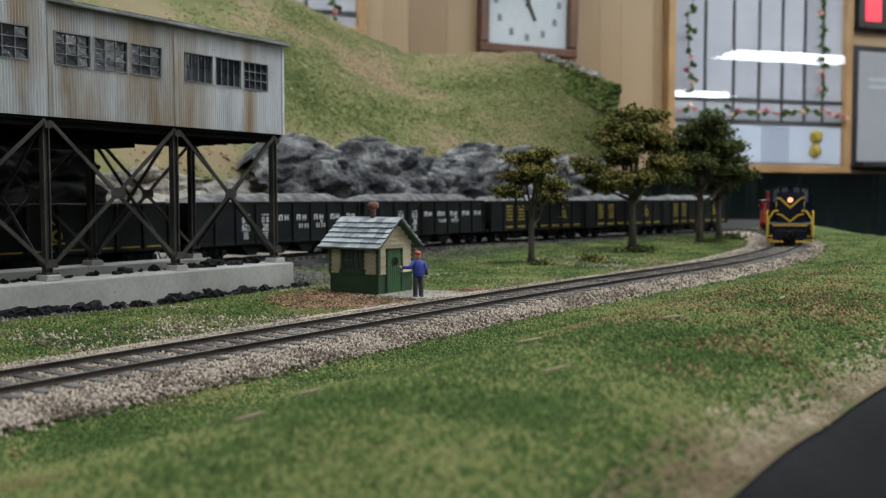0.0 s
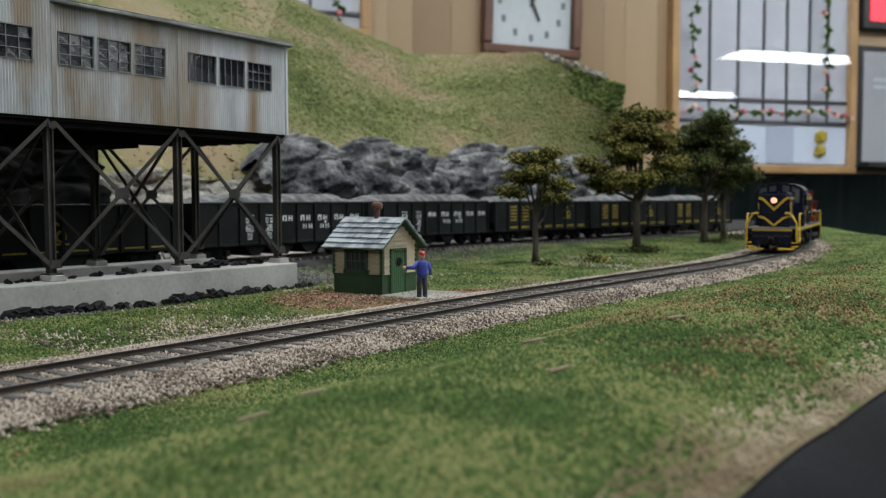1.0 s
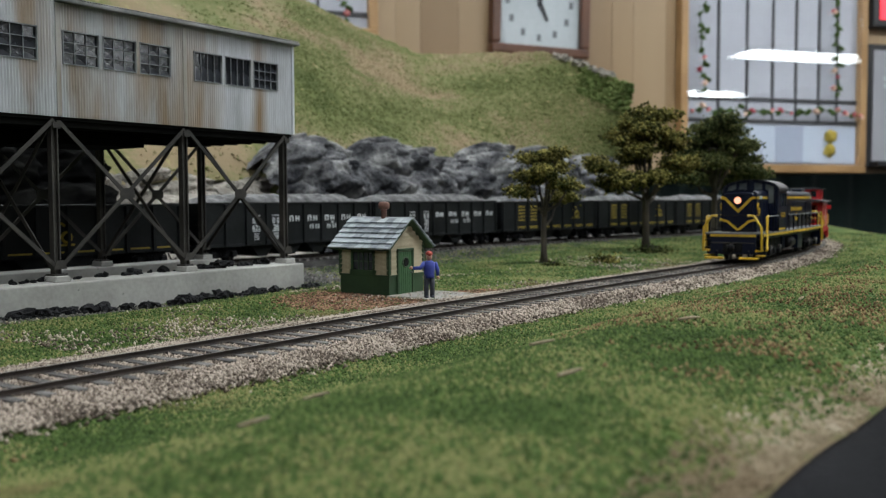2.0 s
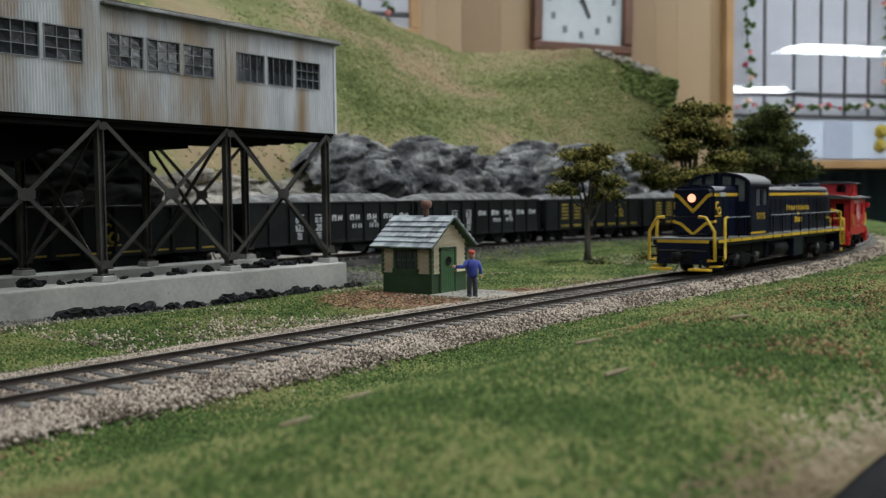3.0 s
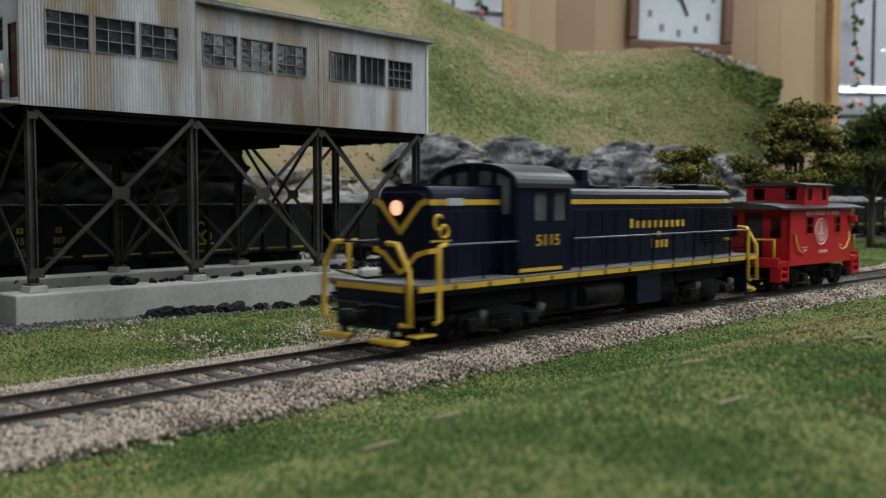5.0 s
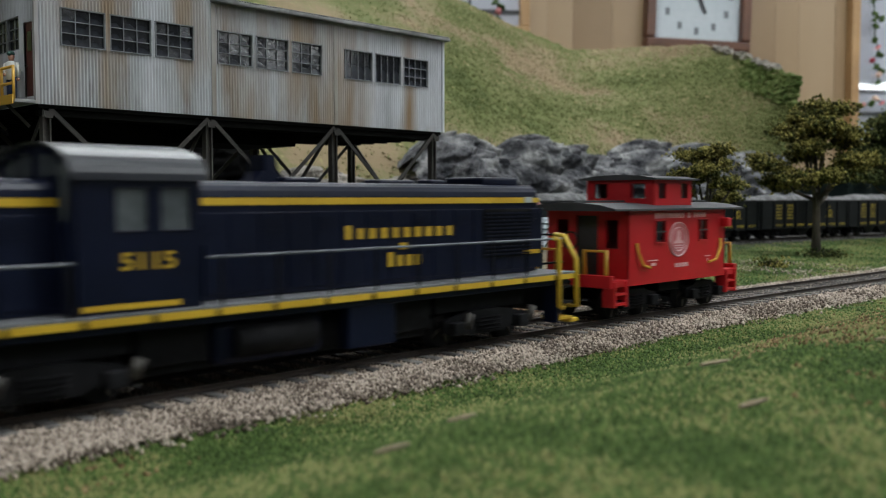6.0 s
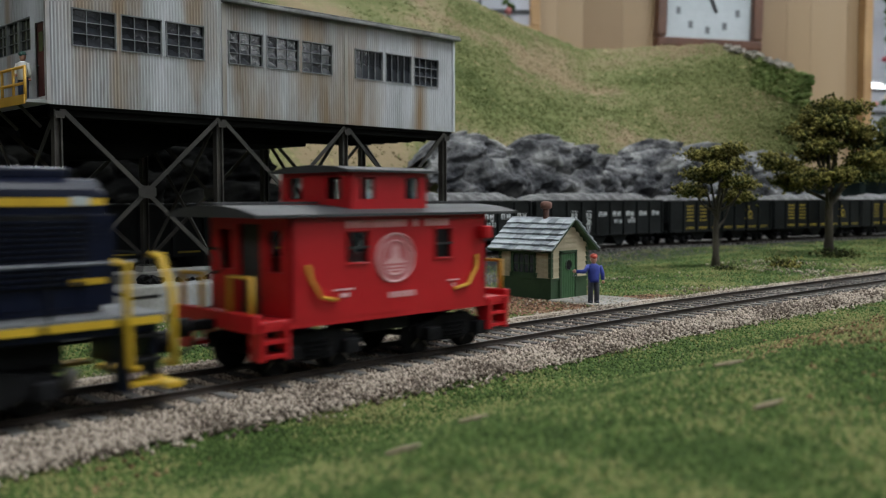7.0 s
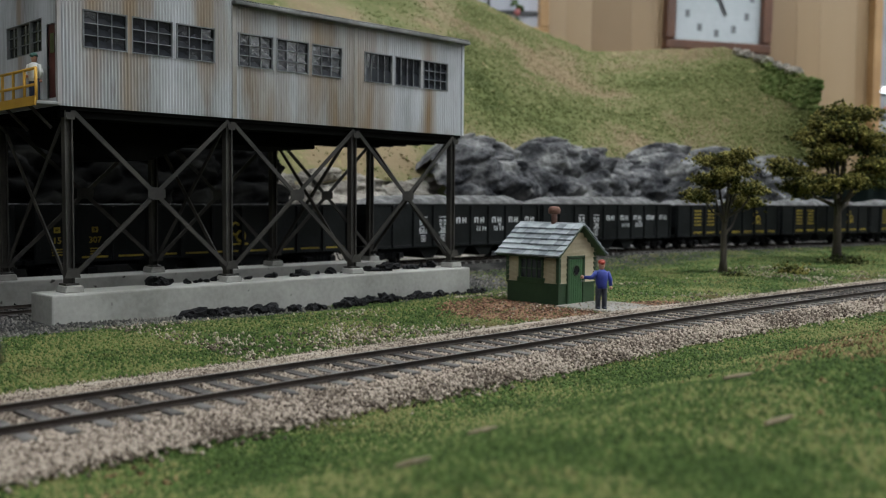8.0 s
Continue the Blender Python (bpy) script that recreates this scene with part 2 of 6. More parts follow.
def tube(bm, points, r, n=8, cap=True):
    """A round bar along points; r: one radius or one for each point."""
    pts = [Vector(p) for p in points]
    rs = list(r) if hasattr(r, "__len__") else [r] * len(pts)
    rings = []
    for i, p in enumerate(pts):
        d = (pts[min(i + 1, len(pts) - 1)] - pts[max(i - 1, 0)]).normalized()
        a = d.orthogonal().normalized() if i == 0 else (rings[-1][1] - d * rings[-1][1].dot(d)).normalized()
        b = d.cross(a)
        rings.append(([bm.verts.new(p + (a * math.cos(2 * math.pi * k / n) + b * math.sin(2 * math.pi * k / n)) * rs[i]) for k in range(n)], a))
    for (r0, _), (r1, _) in zip(rings, rings[1:]):
        for k in range(n):
            f = bm.faces.new((r0[k], r0[(k + 1) % n], r1[(k + 1) % n], r1[k]))
            f.smooth = n > 6
    if cap:
        bm.faces.new(rings[0][0][::-1])
        bm.faces.new(rings[-1][0])
    return bm


def bar(bm, p0, p1, w, h, up=(0, 0, 1)):
    """A square bar from p0 to p1, w across and h along up."""
    p0, p1 = Vector(p0), Vector(p1)
    d = (p1 - p0).normalized()
    s = d.cross(Vector(up)).normalized()
    t = s.cross(d)
    m = Matrix((s, t, d)).transposed().to_4x4()
    m.translation = p0
    return quad_box(bm, -w / 2, w / 2, -h / 2, h / 2, 0, (p1 - p0).length, m)


def prism(bm, outline, along, axis="y"):
    """An outline of (a, b) pairs drawn out between along[0] and along[1]; axis y: a, b are x, z; axis x: y, z; axis z: x, y."""
    def place(a, b, c):
        return {"y": (a, c, b), "x": (c, a, b), "z": (a, b, c)}[axis]
    r0, r1 = ([bm.verts.new(place(a, b, c)) for a, b in outline] for c in along)
    k = len(outline)
    for i in range(k):
        bm.faces.new((r0[i], r0[(i + 1) % k], r1[(i + 1) % k], r1[i]))
    bm.faces.new(r0[::-1])
    bm.faces.new(r1)
    bmesh.ops.recalc_face_normals(bm, faces=bm.faces[:])
    return bm


def grid_sheet(bm, rows, smooth=True):
    v = [[bm.verts.new(p) for p in row] for row in rows]
    for a, b in zip(v, v[1:]):
        for i in range(len(a) - 1):
            f = bm.faces.new((a[i], a[i + 1], b[i + 1], b[i]))
            f.smooth = smooth
    return bm


def lump(bm, p, r, rough=0.3, seed=0.0, flat=1.0, sub=2):
    """A worn stone or clump at p."""
    made = bmesh.ops.create_icosphere(bm, subdivisions=sub, radius=1)["verts"]
    for v in made:
        k = 1 + rough * noise.noise(v.co * 1.7 + Vector((seed, seed * 0.7, 3.1))) * 1.6
        v.co = Vector(p) + Vector((v.co.x * k * r, v.co.y * k * r, v.co.z * k * r * flat))
    return bm


def finish(name, bm, mat):
    bmesh.ops.transform(bm, matrix=Matrix.Diagonal((U, U, U, 1)), verts=bm.verts)
    me = bpy.data.meshes.new(name)
    bm.to_mesh(me)
    bm.free()
    me.materials.append(mat)
    return me


def part(name, bm, mat, parent=None, label=""):
    ob = new(name, finish(name, bm, mat))
    if parent:
        ob.parent = parent
    return tagged(ob, label) if label else ob


def piece(name, me, parent, m):
    ob = new(name, me)
    ob.parent = parent
    ob.matrix_basis = m
    return ob


def at(x, y, z, rx=0, ry=0, rz=0):
    return pose(x * U, y * U, z * U, rx, ry, rz)


def thing(name, label, category, m=None, group="", kind=""):
    ob = new(name)
    ob.empty_display_size = 0.01
    if m is not None:
        ob.matrix_basis = m
    return tagged(ob, label, category, group, kind)


def grains(name, pos, size, mat, flat=0.8, seed=1):
    """Many small grains (tetrahedra) at pos, one mesh."""
    rng = np.random.default_rng(seed)
    n = len(pos)
    base = np.array([[1, 0, -0.35], [-0.5, 0.87, -0.35], [-0.5, -0.87, -0.35], [0, 0, 1]])
    a = rng.random(n) * 6.283
    tilt = rng.normal(0, 0.5, (n, 2))
    c, s = np.cos(a), np.sin(a)
    stretch = 0.6 + 0.8 * rng.random((n, 3))
    v = base[None] * stretch[:, None] * np.asarray(size)[:, None, None]
    v[:, :, 2] *= flat
    x = v[:, :, 0] * c[:, None] - v[:, :, 1] * s[:, None]
    y = v[:, :, 0] * s[:, None] + v[:, :, 1] * c[:, None]
    z = v[:, :, 2] + x * tilt[:, :1] * 0.6 + y * tilt[:, 1:] * 0.6
    v = (np.stack([x, y, z], 2) + np.asarray(pos)[:, None]).reshape(-1, 3) * U
    t = np.array([[0, 2, 1], [0, 1, 3], [1, 2, 3], [2, 0, 3]])
    f = (t[None] + 4 * np.arange(n)[:, None, None]).reshape(-1)
    me = bpy.data.meshes.new(name)
    me.vertices.add(4 * n)
    me.vertices.foreach_set("co", v.ravel())
    me.loops.add(12 * n)
    me.loops.foreach_set("vertex_index", f)
    me.polygons.add(4 * n)
    me.polygons.foreach_set("loop_start", np.arange(4 * n) * 3)
    me.polygons.foreach_set("loop_total", np.full(4 * n, 3))
    me.update(calc_edges=True)
    me.materials.append(mat)
    return new(name, me)


def lettering(body, size, mat, parent, m, name="lettering", depth=0.004):
    """Raised letters in the built-in font, as a mesh; size in centimetres."""
    cu = bpy.data.curves.new("letters", "FONT")
    cu.body, cu.size, cu.extrude, cu.align_x, cu.resolution_u = body, size * U, depth * U, "CENTER", 3
    cu.offset = 0.012 * size * U
    ob = bpy.data.objects.new("letters", cu)
    scene.collection.objects.link(ob)
    me = bpy.data.meshes.new_from_object(ob.evaluated_get(bpy.context.evaluated_depsgraph_get()))
    bpy.data.objects.remove(ob)
    me.materials.clear()
    me.materials.append(mat)
    out = new(name, me)
    out.parent, out.matrix_basis = parent, m
    return out


def smoothstep(a, b, x):
    t = min(1, max(0, (x - a) / (b - a)))
    return t * t * (3 - 2 * t)


def curve_points(ctrl, step=0.5):
    """A Catmull-Rom line through ctrl, sampled about every step."""
    out = []
    c = [Vector(p) for p in ctrl]
    c = [2 * c[0] - c[1]] + c + [2 * c[-1] - c[-2]]
    for i in range(1, len(c) - 2):
        k = max(2, int((c[i + 1] - c[i]).length / step))
        for j in range(k):
            t = j / k
            a, b, d, e = c[i - 1], c[i], c[i + 1], c[i + 2]
            out.append(0.5 * (2 * b + (d - a) * t + (2 * a - 5 * b + 4 * d - e) * t * t + (3 * b - a - 3 * d + e) * t ** 3))
    return out + [c[-2]]

# ---- the room ----
def wall_board(name, u0, u1, z0, z1, v0, v1, mat, label, category="", kind="structure"):
    """A flat board on the room's wall, from v0 to v1 in front of it."""
    ob = part(name, box(u0, u1, -v1, -v0, z0, z1), mat)
    ob.matrix_basis = Matrix.Translation(WP * U) @ pose(0, 0, 0, 0, 0, WALL_ANGLE)
    return tagged(ob, label, category, kind=kind)


def room():
    wall = wall_board("wall_north", -700, 700, -112, CEILING, -12, 0, WOOD_PANEL, "honey-coloured vertical wood panelling on the room's wall", "wall")
    u, k = -330.0, 0
    widths = (11, 17, 9, 14, 12, 20)
    bm = box(0, 1, -0.35, 0, -112, CEILING)
    board = finish("panel_board", bm, WOOD_PANEL)
    while u < 330:
        w = widths[k % 6]
        ob = piece("panel_board", board, wall, pose(u * U, 0, 0))
        ob.scale = (w - 0.15, 1, 1)
        u, k = u + w, k + 1
    for n, (a, b, c, d) in {"wall_south": (-700, 700, -1500, -1488), "wall_west": (-712, -700, -1500, 12), "wall_east": (700, 712, -1500, 12)}.items():
        ob = part(n, box(a, b, c, d, -112, CEILING), PLASTER)
        ob.matrix_basis = Matrix.Translation(WP * U) @ pose(0, 0, 0, 0, 0, WALL_ANGLE)
        tagged(ob, "plain pale plaster wall of the club room", "wall", kind="structure")
    for n, z0, z1, mat, text in (("floor", -124, -112, CARPET, "dark grey carpeted floor of the room"), ("ceiling", CEILING, CEILING + 12, PLASTER, "plain pale ceiling of the room")):
        ob = part(n, box(-712, 712, -1500, 12, z0, z1), mat)
        ob.matrix_basis = Matrix.Translation(WP * U) @ pose(0, 0, 0, 0, 0, WALL_ANGLE)
        tagged(ob, text, n, kind="structure")
    for u, v in LAMPS:
        lamp = thing("ceiling_light", "white fluorescent strip light on the ceiling, switched on; most are added to brighten the room", "lamp", Matrix.Translation(room_point(u, v, 0) * U) @ pose(0, 0, 0, 0, 0, WALL_ANGLE), "ceiling lights")
        part("housing", box(-63, 63, -15, 15, CEILING - 4, CEILING, 0.8), PLASTER, lamp)
        part("diffuser", box(-62, 62, -14, 14, CEILING - 8, CEILING - 4.2, 0.8), LAMP_GLOW, lamp, "glowing diffuser")


def on_wall(u, z, v=0.0):
    return Matrix.Translation(room_point(u, v, z) * U) @ pose(0, 0, 0, 0, 0, WALL_ANGLE)


TROUSER_GREY = material("grey_print", [(0.1, 0.11, 0.12), (0.16, 0.17, 0.18)], 0.1, 0.6, bump=0, fine=1)


def wall_clock():
    c = thing("wall_clock", "square walnut-framed wall clock with a pale face", "clock", on_wall(0, 74) @ pose(0, 0, 0, 0, 1.6, 0))
    for i, (a, b, p, q) in enumerate(((-19, 19, -19, -15.6), (-19, 19, 15.6, 19), (-19, -15.6, -15.5, 15.5), (15.6, 19, -15.5, 15.5))):
        part("frame_rail", box(a, b, -5, -0.3, p, q, 0.7), WALNUT, c)
    part("dial", box(-15.6, 15.6, -2, -0.4, -15.6, 15.6), CLOCK_FACE, c, "pale square dial")
    mark = finish("hour_mark", box(-0.75, 0.75, -2.25, -2.0, -1.2, 1.2), TROUSER_GREY)
    for h in range(12):
        a = math.radians(30 * h)
        piece("hour_mark", mark, c, at(12.4 * math.sin(a), 0, 12.4 * math.cos(a)))
    for name, ang, ln, w in (("hour_hand", 155, 7.0, 1.3), ("minute_hand", 28, 11.5, 0.9)):
        ob = part(name, prism(bmesh.new(), [(-w / 2, -1.5), (w / 2, -1.5), (w / 3, ln), (-w / 3, ln)], (-2.7, -2.4)), INK, c)
        ob.matrix_basis = pose(0, 0, 0, 0, ang, 0)


GARLAND = ([finish("leaf", lump(bmesh.new(), (0, 0, 0), 0.9 + 0.3 * q, 0.9, q, sub=1), BUSH_TURF) for q in range(3)], [finish("flower", lump(bmesh.new(), (0, 0, 0), 0.8 + 0.35 * q, 0.6, q, sub=1), FLOWER_RED) for q in range(3)])


def framed_board(u0, u1, z0, z1, label, stripes, garlands, lower):
    """A glazed notice board with a wooden frame, dark lines and garlands of paper flowers."""
    c = thing("notice_board", label, "notice board", on_wall(0, 0))
    f = 3.2
    for a, b, p, q in ((u0, u1, z0, z0 + f), (u0, u1, z1 - f, z1), (u0, u0 + f, z0 + f + .02, z1 - f - .02), (u1 - f, u1, z0 + f + .02, z1 - f - .02)):
        part("frame_rail", box(a, b, -4.5, -0.4, p, q, 0.4), WOOD_FRAME, c)
    part("backing", box(u0 + f, u1 - f, -1.6, -0.5, z0 + f, z1 - f), BOARD_WHITE, c, "bluish white backing")
    for u in stripes:
        part("dark_strip", box(u - 0.55, u + 0.55, -2.0, -1.62, lower, z1 - f), INK, c)
    for z in (lower, lower + 8.5):
        part("dark_strip", box(u0 + f, u1 - f, -2.3, -2.02, z - 0.7, z + 0.7), INK, c)
    rnd = random.Random(5)
    for (ua, za), (ub, zb), name in garlands:
        g = thing("flower_garland", "garland of dark leaves and red paper flowers", "garland", on_wall(0, 0), "garlands on the boards")
        k = int(max(abs(ub - ua), abs(zb - za)) / 2.4)
        vine = []
        for i in range(k + 1):
            t = i / k
            p = (ua + (ub - ua) * t + rnd.uniform(-1.8, 1.8), -5.4, za + (zb - za) * t + rnd.uniform(-1.6, 1.6))
            vine.append(p)
            piece(*(("flower", GARLAND[1][i % 3]) if rnd.random() < 0.3 else ("leaf", GARLAND[0][i % 3])), g, at(*p, rnd.uniform(-30, 30), 0, 0))
        part("vine", tube(bmesh.new(), vine, 0.25, 5), BUSH_TURF, g)
    part("pane", box(u0 + f, u1 - f, -4.2, -4.0, z0 + f, z1 - f), BOARD_GLASS, c, "reflecting glass pane").visible_shadow = False
    return c


BOARD_GLASS = glass("board_glass", (0.97, 0.98, 1.0), 0.0)
BOARD_GLASS.node_tree.nodes["Principled BSDF"].inputs["IOR"].default_value = 1.75


def wall_things():
    wall_clock()
    big = framed_board(57, 144, 14, 108, "glazed notice board with red paper garlands in an oak frame", (75, 88, 100, 111, 122, 131), [((66, 44), (66, 104), "a"), ((128, 44), (128, 104), "b"), ((62, 38), (139, 38), "c")], 34)
    part("card", box(77, 140, -2.6, -2.32, 18, 32.5), material("blue_grey_card", [(0.3024, 0.3384, 0.4032), (0.36, 0.396, 0.4536)], 0.02, 0.6, bump=0, fine=0.5), big)
    part("card", box(101, 114, -2.9, -2.62, 18, 32.4), material("slate_blue_card", [(0.216, 0.2448, 0.3024), (0.2448, 0.2736, 0.3312)], 0.02, 0.6, bump=0, fine=0.5), big)
    bm = bmesh.new()
    for z, r in ((23, 3.0), (28.5, 3.2)):
        lump(bm, (127, -3.0, z), r, 0.2, z, sub=1)
    part("badge", bm, YELLOW_DULL, big, "small yellow badge")
    left = framed_board(-150, -60, 58, 130, "glazed notice board with a garland in an oak frame", (-128, -112, -96, -80), [((-72, 62), (-72, 126), "d")], 66)
    white = thing("whiteboard", "whiteboard with a dark frame on the panelled wall", "whiteboard", on_wall(-3, 0))
    part("frame", box(148.5, 245, -3, -0.4, 16.5, 66.5, 0.5), INK, white)
    part("writing_surface", box(151, 243, -3.4, -3.02, 19, 64), BOARD_WHITE, white, "white writing surface")
    for z in (52, 49):
        part("faded_line", box(156, 170, -3.6, -3.42, z, z + 1.4), CLOCK_FACE, white)
    part("tray", box(150, 240, -8, -3.1, 16.8, 18.6), INK, white)
    sign = thing("lit_sign", "dark framed sign with a glowing red panel", "sign", on_wall(-3, 0))
    part("frame", box(149, 190, -5, -0.4, 73, 100, 0.6), INK, sign)
    part("panel", box(152, 160, -5.4, -5.02, 76, 98), SIGN_RED, sign, "glowing red panel")
    # the dark curtain hangs below the boards, in folds
    rows = []
    for z in (-112, -60, -20, 13.4):
        rows.append([(u, -7 - 2.2 * math.sin(u * 0.35) - 1.0 * math.sin(u * 0.13 + 1), z + (0.5 * math.sin(u * 0.05) if z > 0 else 0)) for u in np.arange(-330, 330, 2.0)])
    bm = grid_sheet(bmesh.new(), rows)
    bmesh.ops.solidify(bm, geom=bm.faces[:], thickness=0.4)
    tagged(part("curtain", bm, CURTAIN), "dark green curtain hanging in folds below the boards", "curtain").matrix_basis = on_wall(0, 0)


# ---- the land ----
TRACK_LINE = curve_points([(-95, 17.27), (-60, 17.27), (-20, 17.27), (0, 17.27), (14, 17.27), (27, 17.2), (34, 17.0), (41, 16.65), (48, 16.2), (55, 16.0), (61, 16.15), (67, 16.65), (73, 17.4), (79, 18.4), (86, 20.0), (93, 22.2), (100, 24.9), (107, 28.3), (114, 32.6), (120, 38), (124, 45)])
SIDING_LINE = curve_points([(-60, 45), (0, 45), (37, 45), (53, 44.75), (67, 43.9), (82, 41.2), (96, 38.2), (110, 35.0), (124, 31)])
RAIL_Z = 0.51
SIDING_Z = 0.3


def beside(line, x):
    """y of a line at x (as far as it runs on in x)."""
    xs, ys = LINE_XY[id(line)]
    return float(np.interp(x, xs, ys, 99.0, 99.0))


LINE_XY = {id(k): (np.array([p.x for p in k]), np.array([p.y for p in k])) for k in (TRACK_LINE, SIDING_LINE)}


def front_edge(x):
    return 1.7 + 0.004 * (x - 12) ** 2 if x < 12 else 1.7 - 0.05 * (x - 12) if x < 30 else 0.8 + 0.02 * (x - 30)


def ground_z(x, y):
    z = 0.05 * noise.noise(Vector((x * 0.12, y * 0.12, 1.3)))
    if y < 15:
        hump = (0.35 + 0.65 * smoothstep(-2, 13, x)) * (1 - 0.35 * smoothstep(28, 45, x))
        z += 1.35 * hump * smoothstep(13.4, 6.6, y) - 0.55 * smoothstep(5.0, 1.0, y) * hump
        z += 0.16 * noise.noise(Vector((x * 0.22, y * 0.3, 0.2))) * smoothstep(14, 9, y)
    z += 0.5 * smoothstep(70, 110, x) * smoothstep(20, 10, y)
    z -= (0.15 + 0.2 * smoothstep(12, 26, x)) * smoothstep(27.5, 32, y) * smoothstep(66, 50, x)
    return z


def ground():
    rows = []
    for j in range(150):
        v = (j / 149) ** 1.35
        row = []
        for i in range(300):
            x = -70 + 250 * (i / 299) ** 1.25
            e = front_edge(x)
            y = e + v * (62 - e)
            x = min(x, 96 + 2.6 * max(0, y - 12))
            row.append((x, y, ground_z(x, y)))
        rows.append(row)
    bm = grid_sheet(bmesh.new(), rows)
    tagged(part("ground", bm, GROUND), "green and brown scenic turf over the model land", "ground", kind="structure")
    rows = [[(x, front_edge(x) + dy, ground_z(x, front_edge(x)) + dz) for x in np.arange(-40, 96, 1.0)] for dy, dz in ((0.35, -0.12), (0.0, -0.04), (-0.25, -0.07), (-0.5, -0.2), (-1.6, -0.9), (-2.0, -1.6), (-2.1, -12), (0.6, -12), (0.35, -0.12))]
    tagged(part("fascia", grid_sheet(bmesh.new(), rows[::-1]), BLACK_PAINT), "matt black fascia board along the layout's edge", "fascia", kind="structure")
    tagged(part("benchwork", box(-60, 96, 4, 60, -30, -0.9), BLACK_PAINT), "black framework under the layout", "benchwork", kind="structure")


def ground_material():
    """Turf, with worn earth along the front edge, cinders by the siding and under the tipple."""
    m = material("layout_ground", TURF_COLORS, 0.28, 0.95, bump=0.9, fine=2.2, spec=0.1, flecks=((0.13, 0.08, 0.042), 0.3, 0.38), blend=0.2)
    n, l = m.node_tree.nodes, m.node_tree.links
    b = n["Principled BSDF"]
    turf = b.inputs["Base Color"].links[0].from_socket
    tc = n.new("ShaderNodeTexCoord")
    sep = n.new("ShaderNodeSeparateXYZ")
    wob = n.new("ShaderNodeTexNoise")
    wob.inputs["Scale"].default_value, wob.inputs["Detail"].default_value = 45, 5
    l.new(tc.outputs["Object"], wob.inputs["Vector"])
    l.new(tc.outputs["Object"], sep.inputs[0])
    add = n.new("ShaderNodeMath")
    add.operation = "MULTIPLY_ADD"
    add.inputs[1].default_value = 0.05
    l.new(wob.outputs["Fac"], add.inputs[0])
    l.new(sep.outputs["Y"], add.inputs[2])
    turn = n.new("ShaderNodeMapRange")
    turn.inputs[1].default_value, turn.inputs[2].default_value = 0.36, 0.47
    turn.inputs[3].default_value, turn.inputs[4].default_value = 0.0, -0.05
    l.new(sep.outputs["X"], turn.inputs[0])
    west = n.new("ShaderNodeMath")
    l.new(add.outputs[0], west.inputs[0])
    l.new(turn.outputs[0], west.inputs[1])
    out = turf
    for lo, hi, col in ((0.047, 0.039, (0.15, 0.115, 0.068)), (0.326, 0.344, (0.035, 0.034, 0.033))):
        r = n.new("ShaderNodeMapRange")
        r.inputs[1].default_value, r.inputs[2].default_value = lo, hi
        l.new(west.outputs[0] if lo > 0.1 else add.outputs[0], r.inputs[0])
        c = n.new("ShaderNodeMix")
        c.data_type = "RGBA"
        l.new(r.outputs[0], c.inputs["Factor"])
        l.new(out, c.inputs["A"])
        c.inputs["B"].default_value = (*col, 1)
        out = c.outputs["Result"]
    l.new(out, b.inputs["Base Color"])
    return m


GROUND = ground_material()


def ballast_bed(line, name, label, x0, x1, near, far, mat, sink=0.0):
    """A shouldered bed under a track; near and far: how wide it spreads on each side."""
    rows = []
    for p, q in zip(line, line[1:]):
        if not x0 <= p.x <= x1:
            continue
        d = (q - p).normalized()
        nrm = Vector((-d.y, d.x))
        row = []
        wob = 0.35 * noise.noise(Vector((p.x * 0.3, p.y * 0.3, 5)))
        wob2 = 0.35 * noise.noise(Vector((p.x * 0.3, p.y * 0.3, 9)))
        for o, z in ((-near - 0.6 + wob, -0.25), (-near - 0.1 + wob * 0.5, 0.06), (-max(near * 0.75, 2.0) + wob * 0.15, 0.14), (-1.75, 0.2), (-1.3, 0.24), (0, 0.235), (1.3, 0.24), (1.9, 0.22), (far * 0.75 + wob2 * 0.5, 0.12), (far + wob2, 0.06), (far + 0.6 + wob2, -0.25)):
            c = p + nrm * o
            row.append((c.x, c.y, z - sink + (max(0, ground_z(c.x, c.y)) if abs(o) > 2.5 else 0) + 0.03 * noise.noise(Vector((c.x * 3, c.y * 3, 0)))))
        rows.append(row)
    return tagged(part(name, grid_sheet(bmesh.new(), rows), mat), label, "ballast", kind="structure")


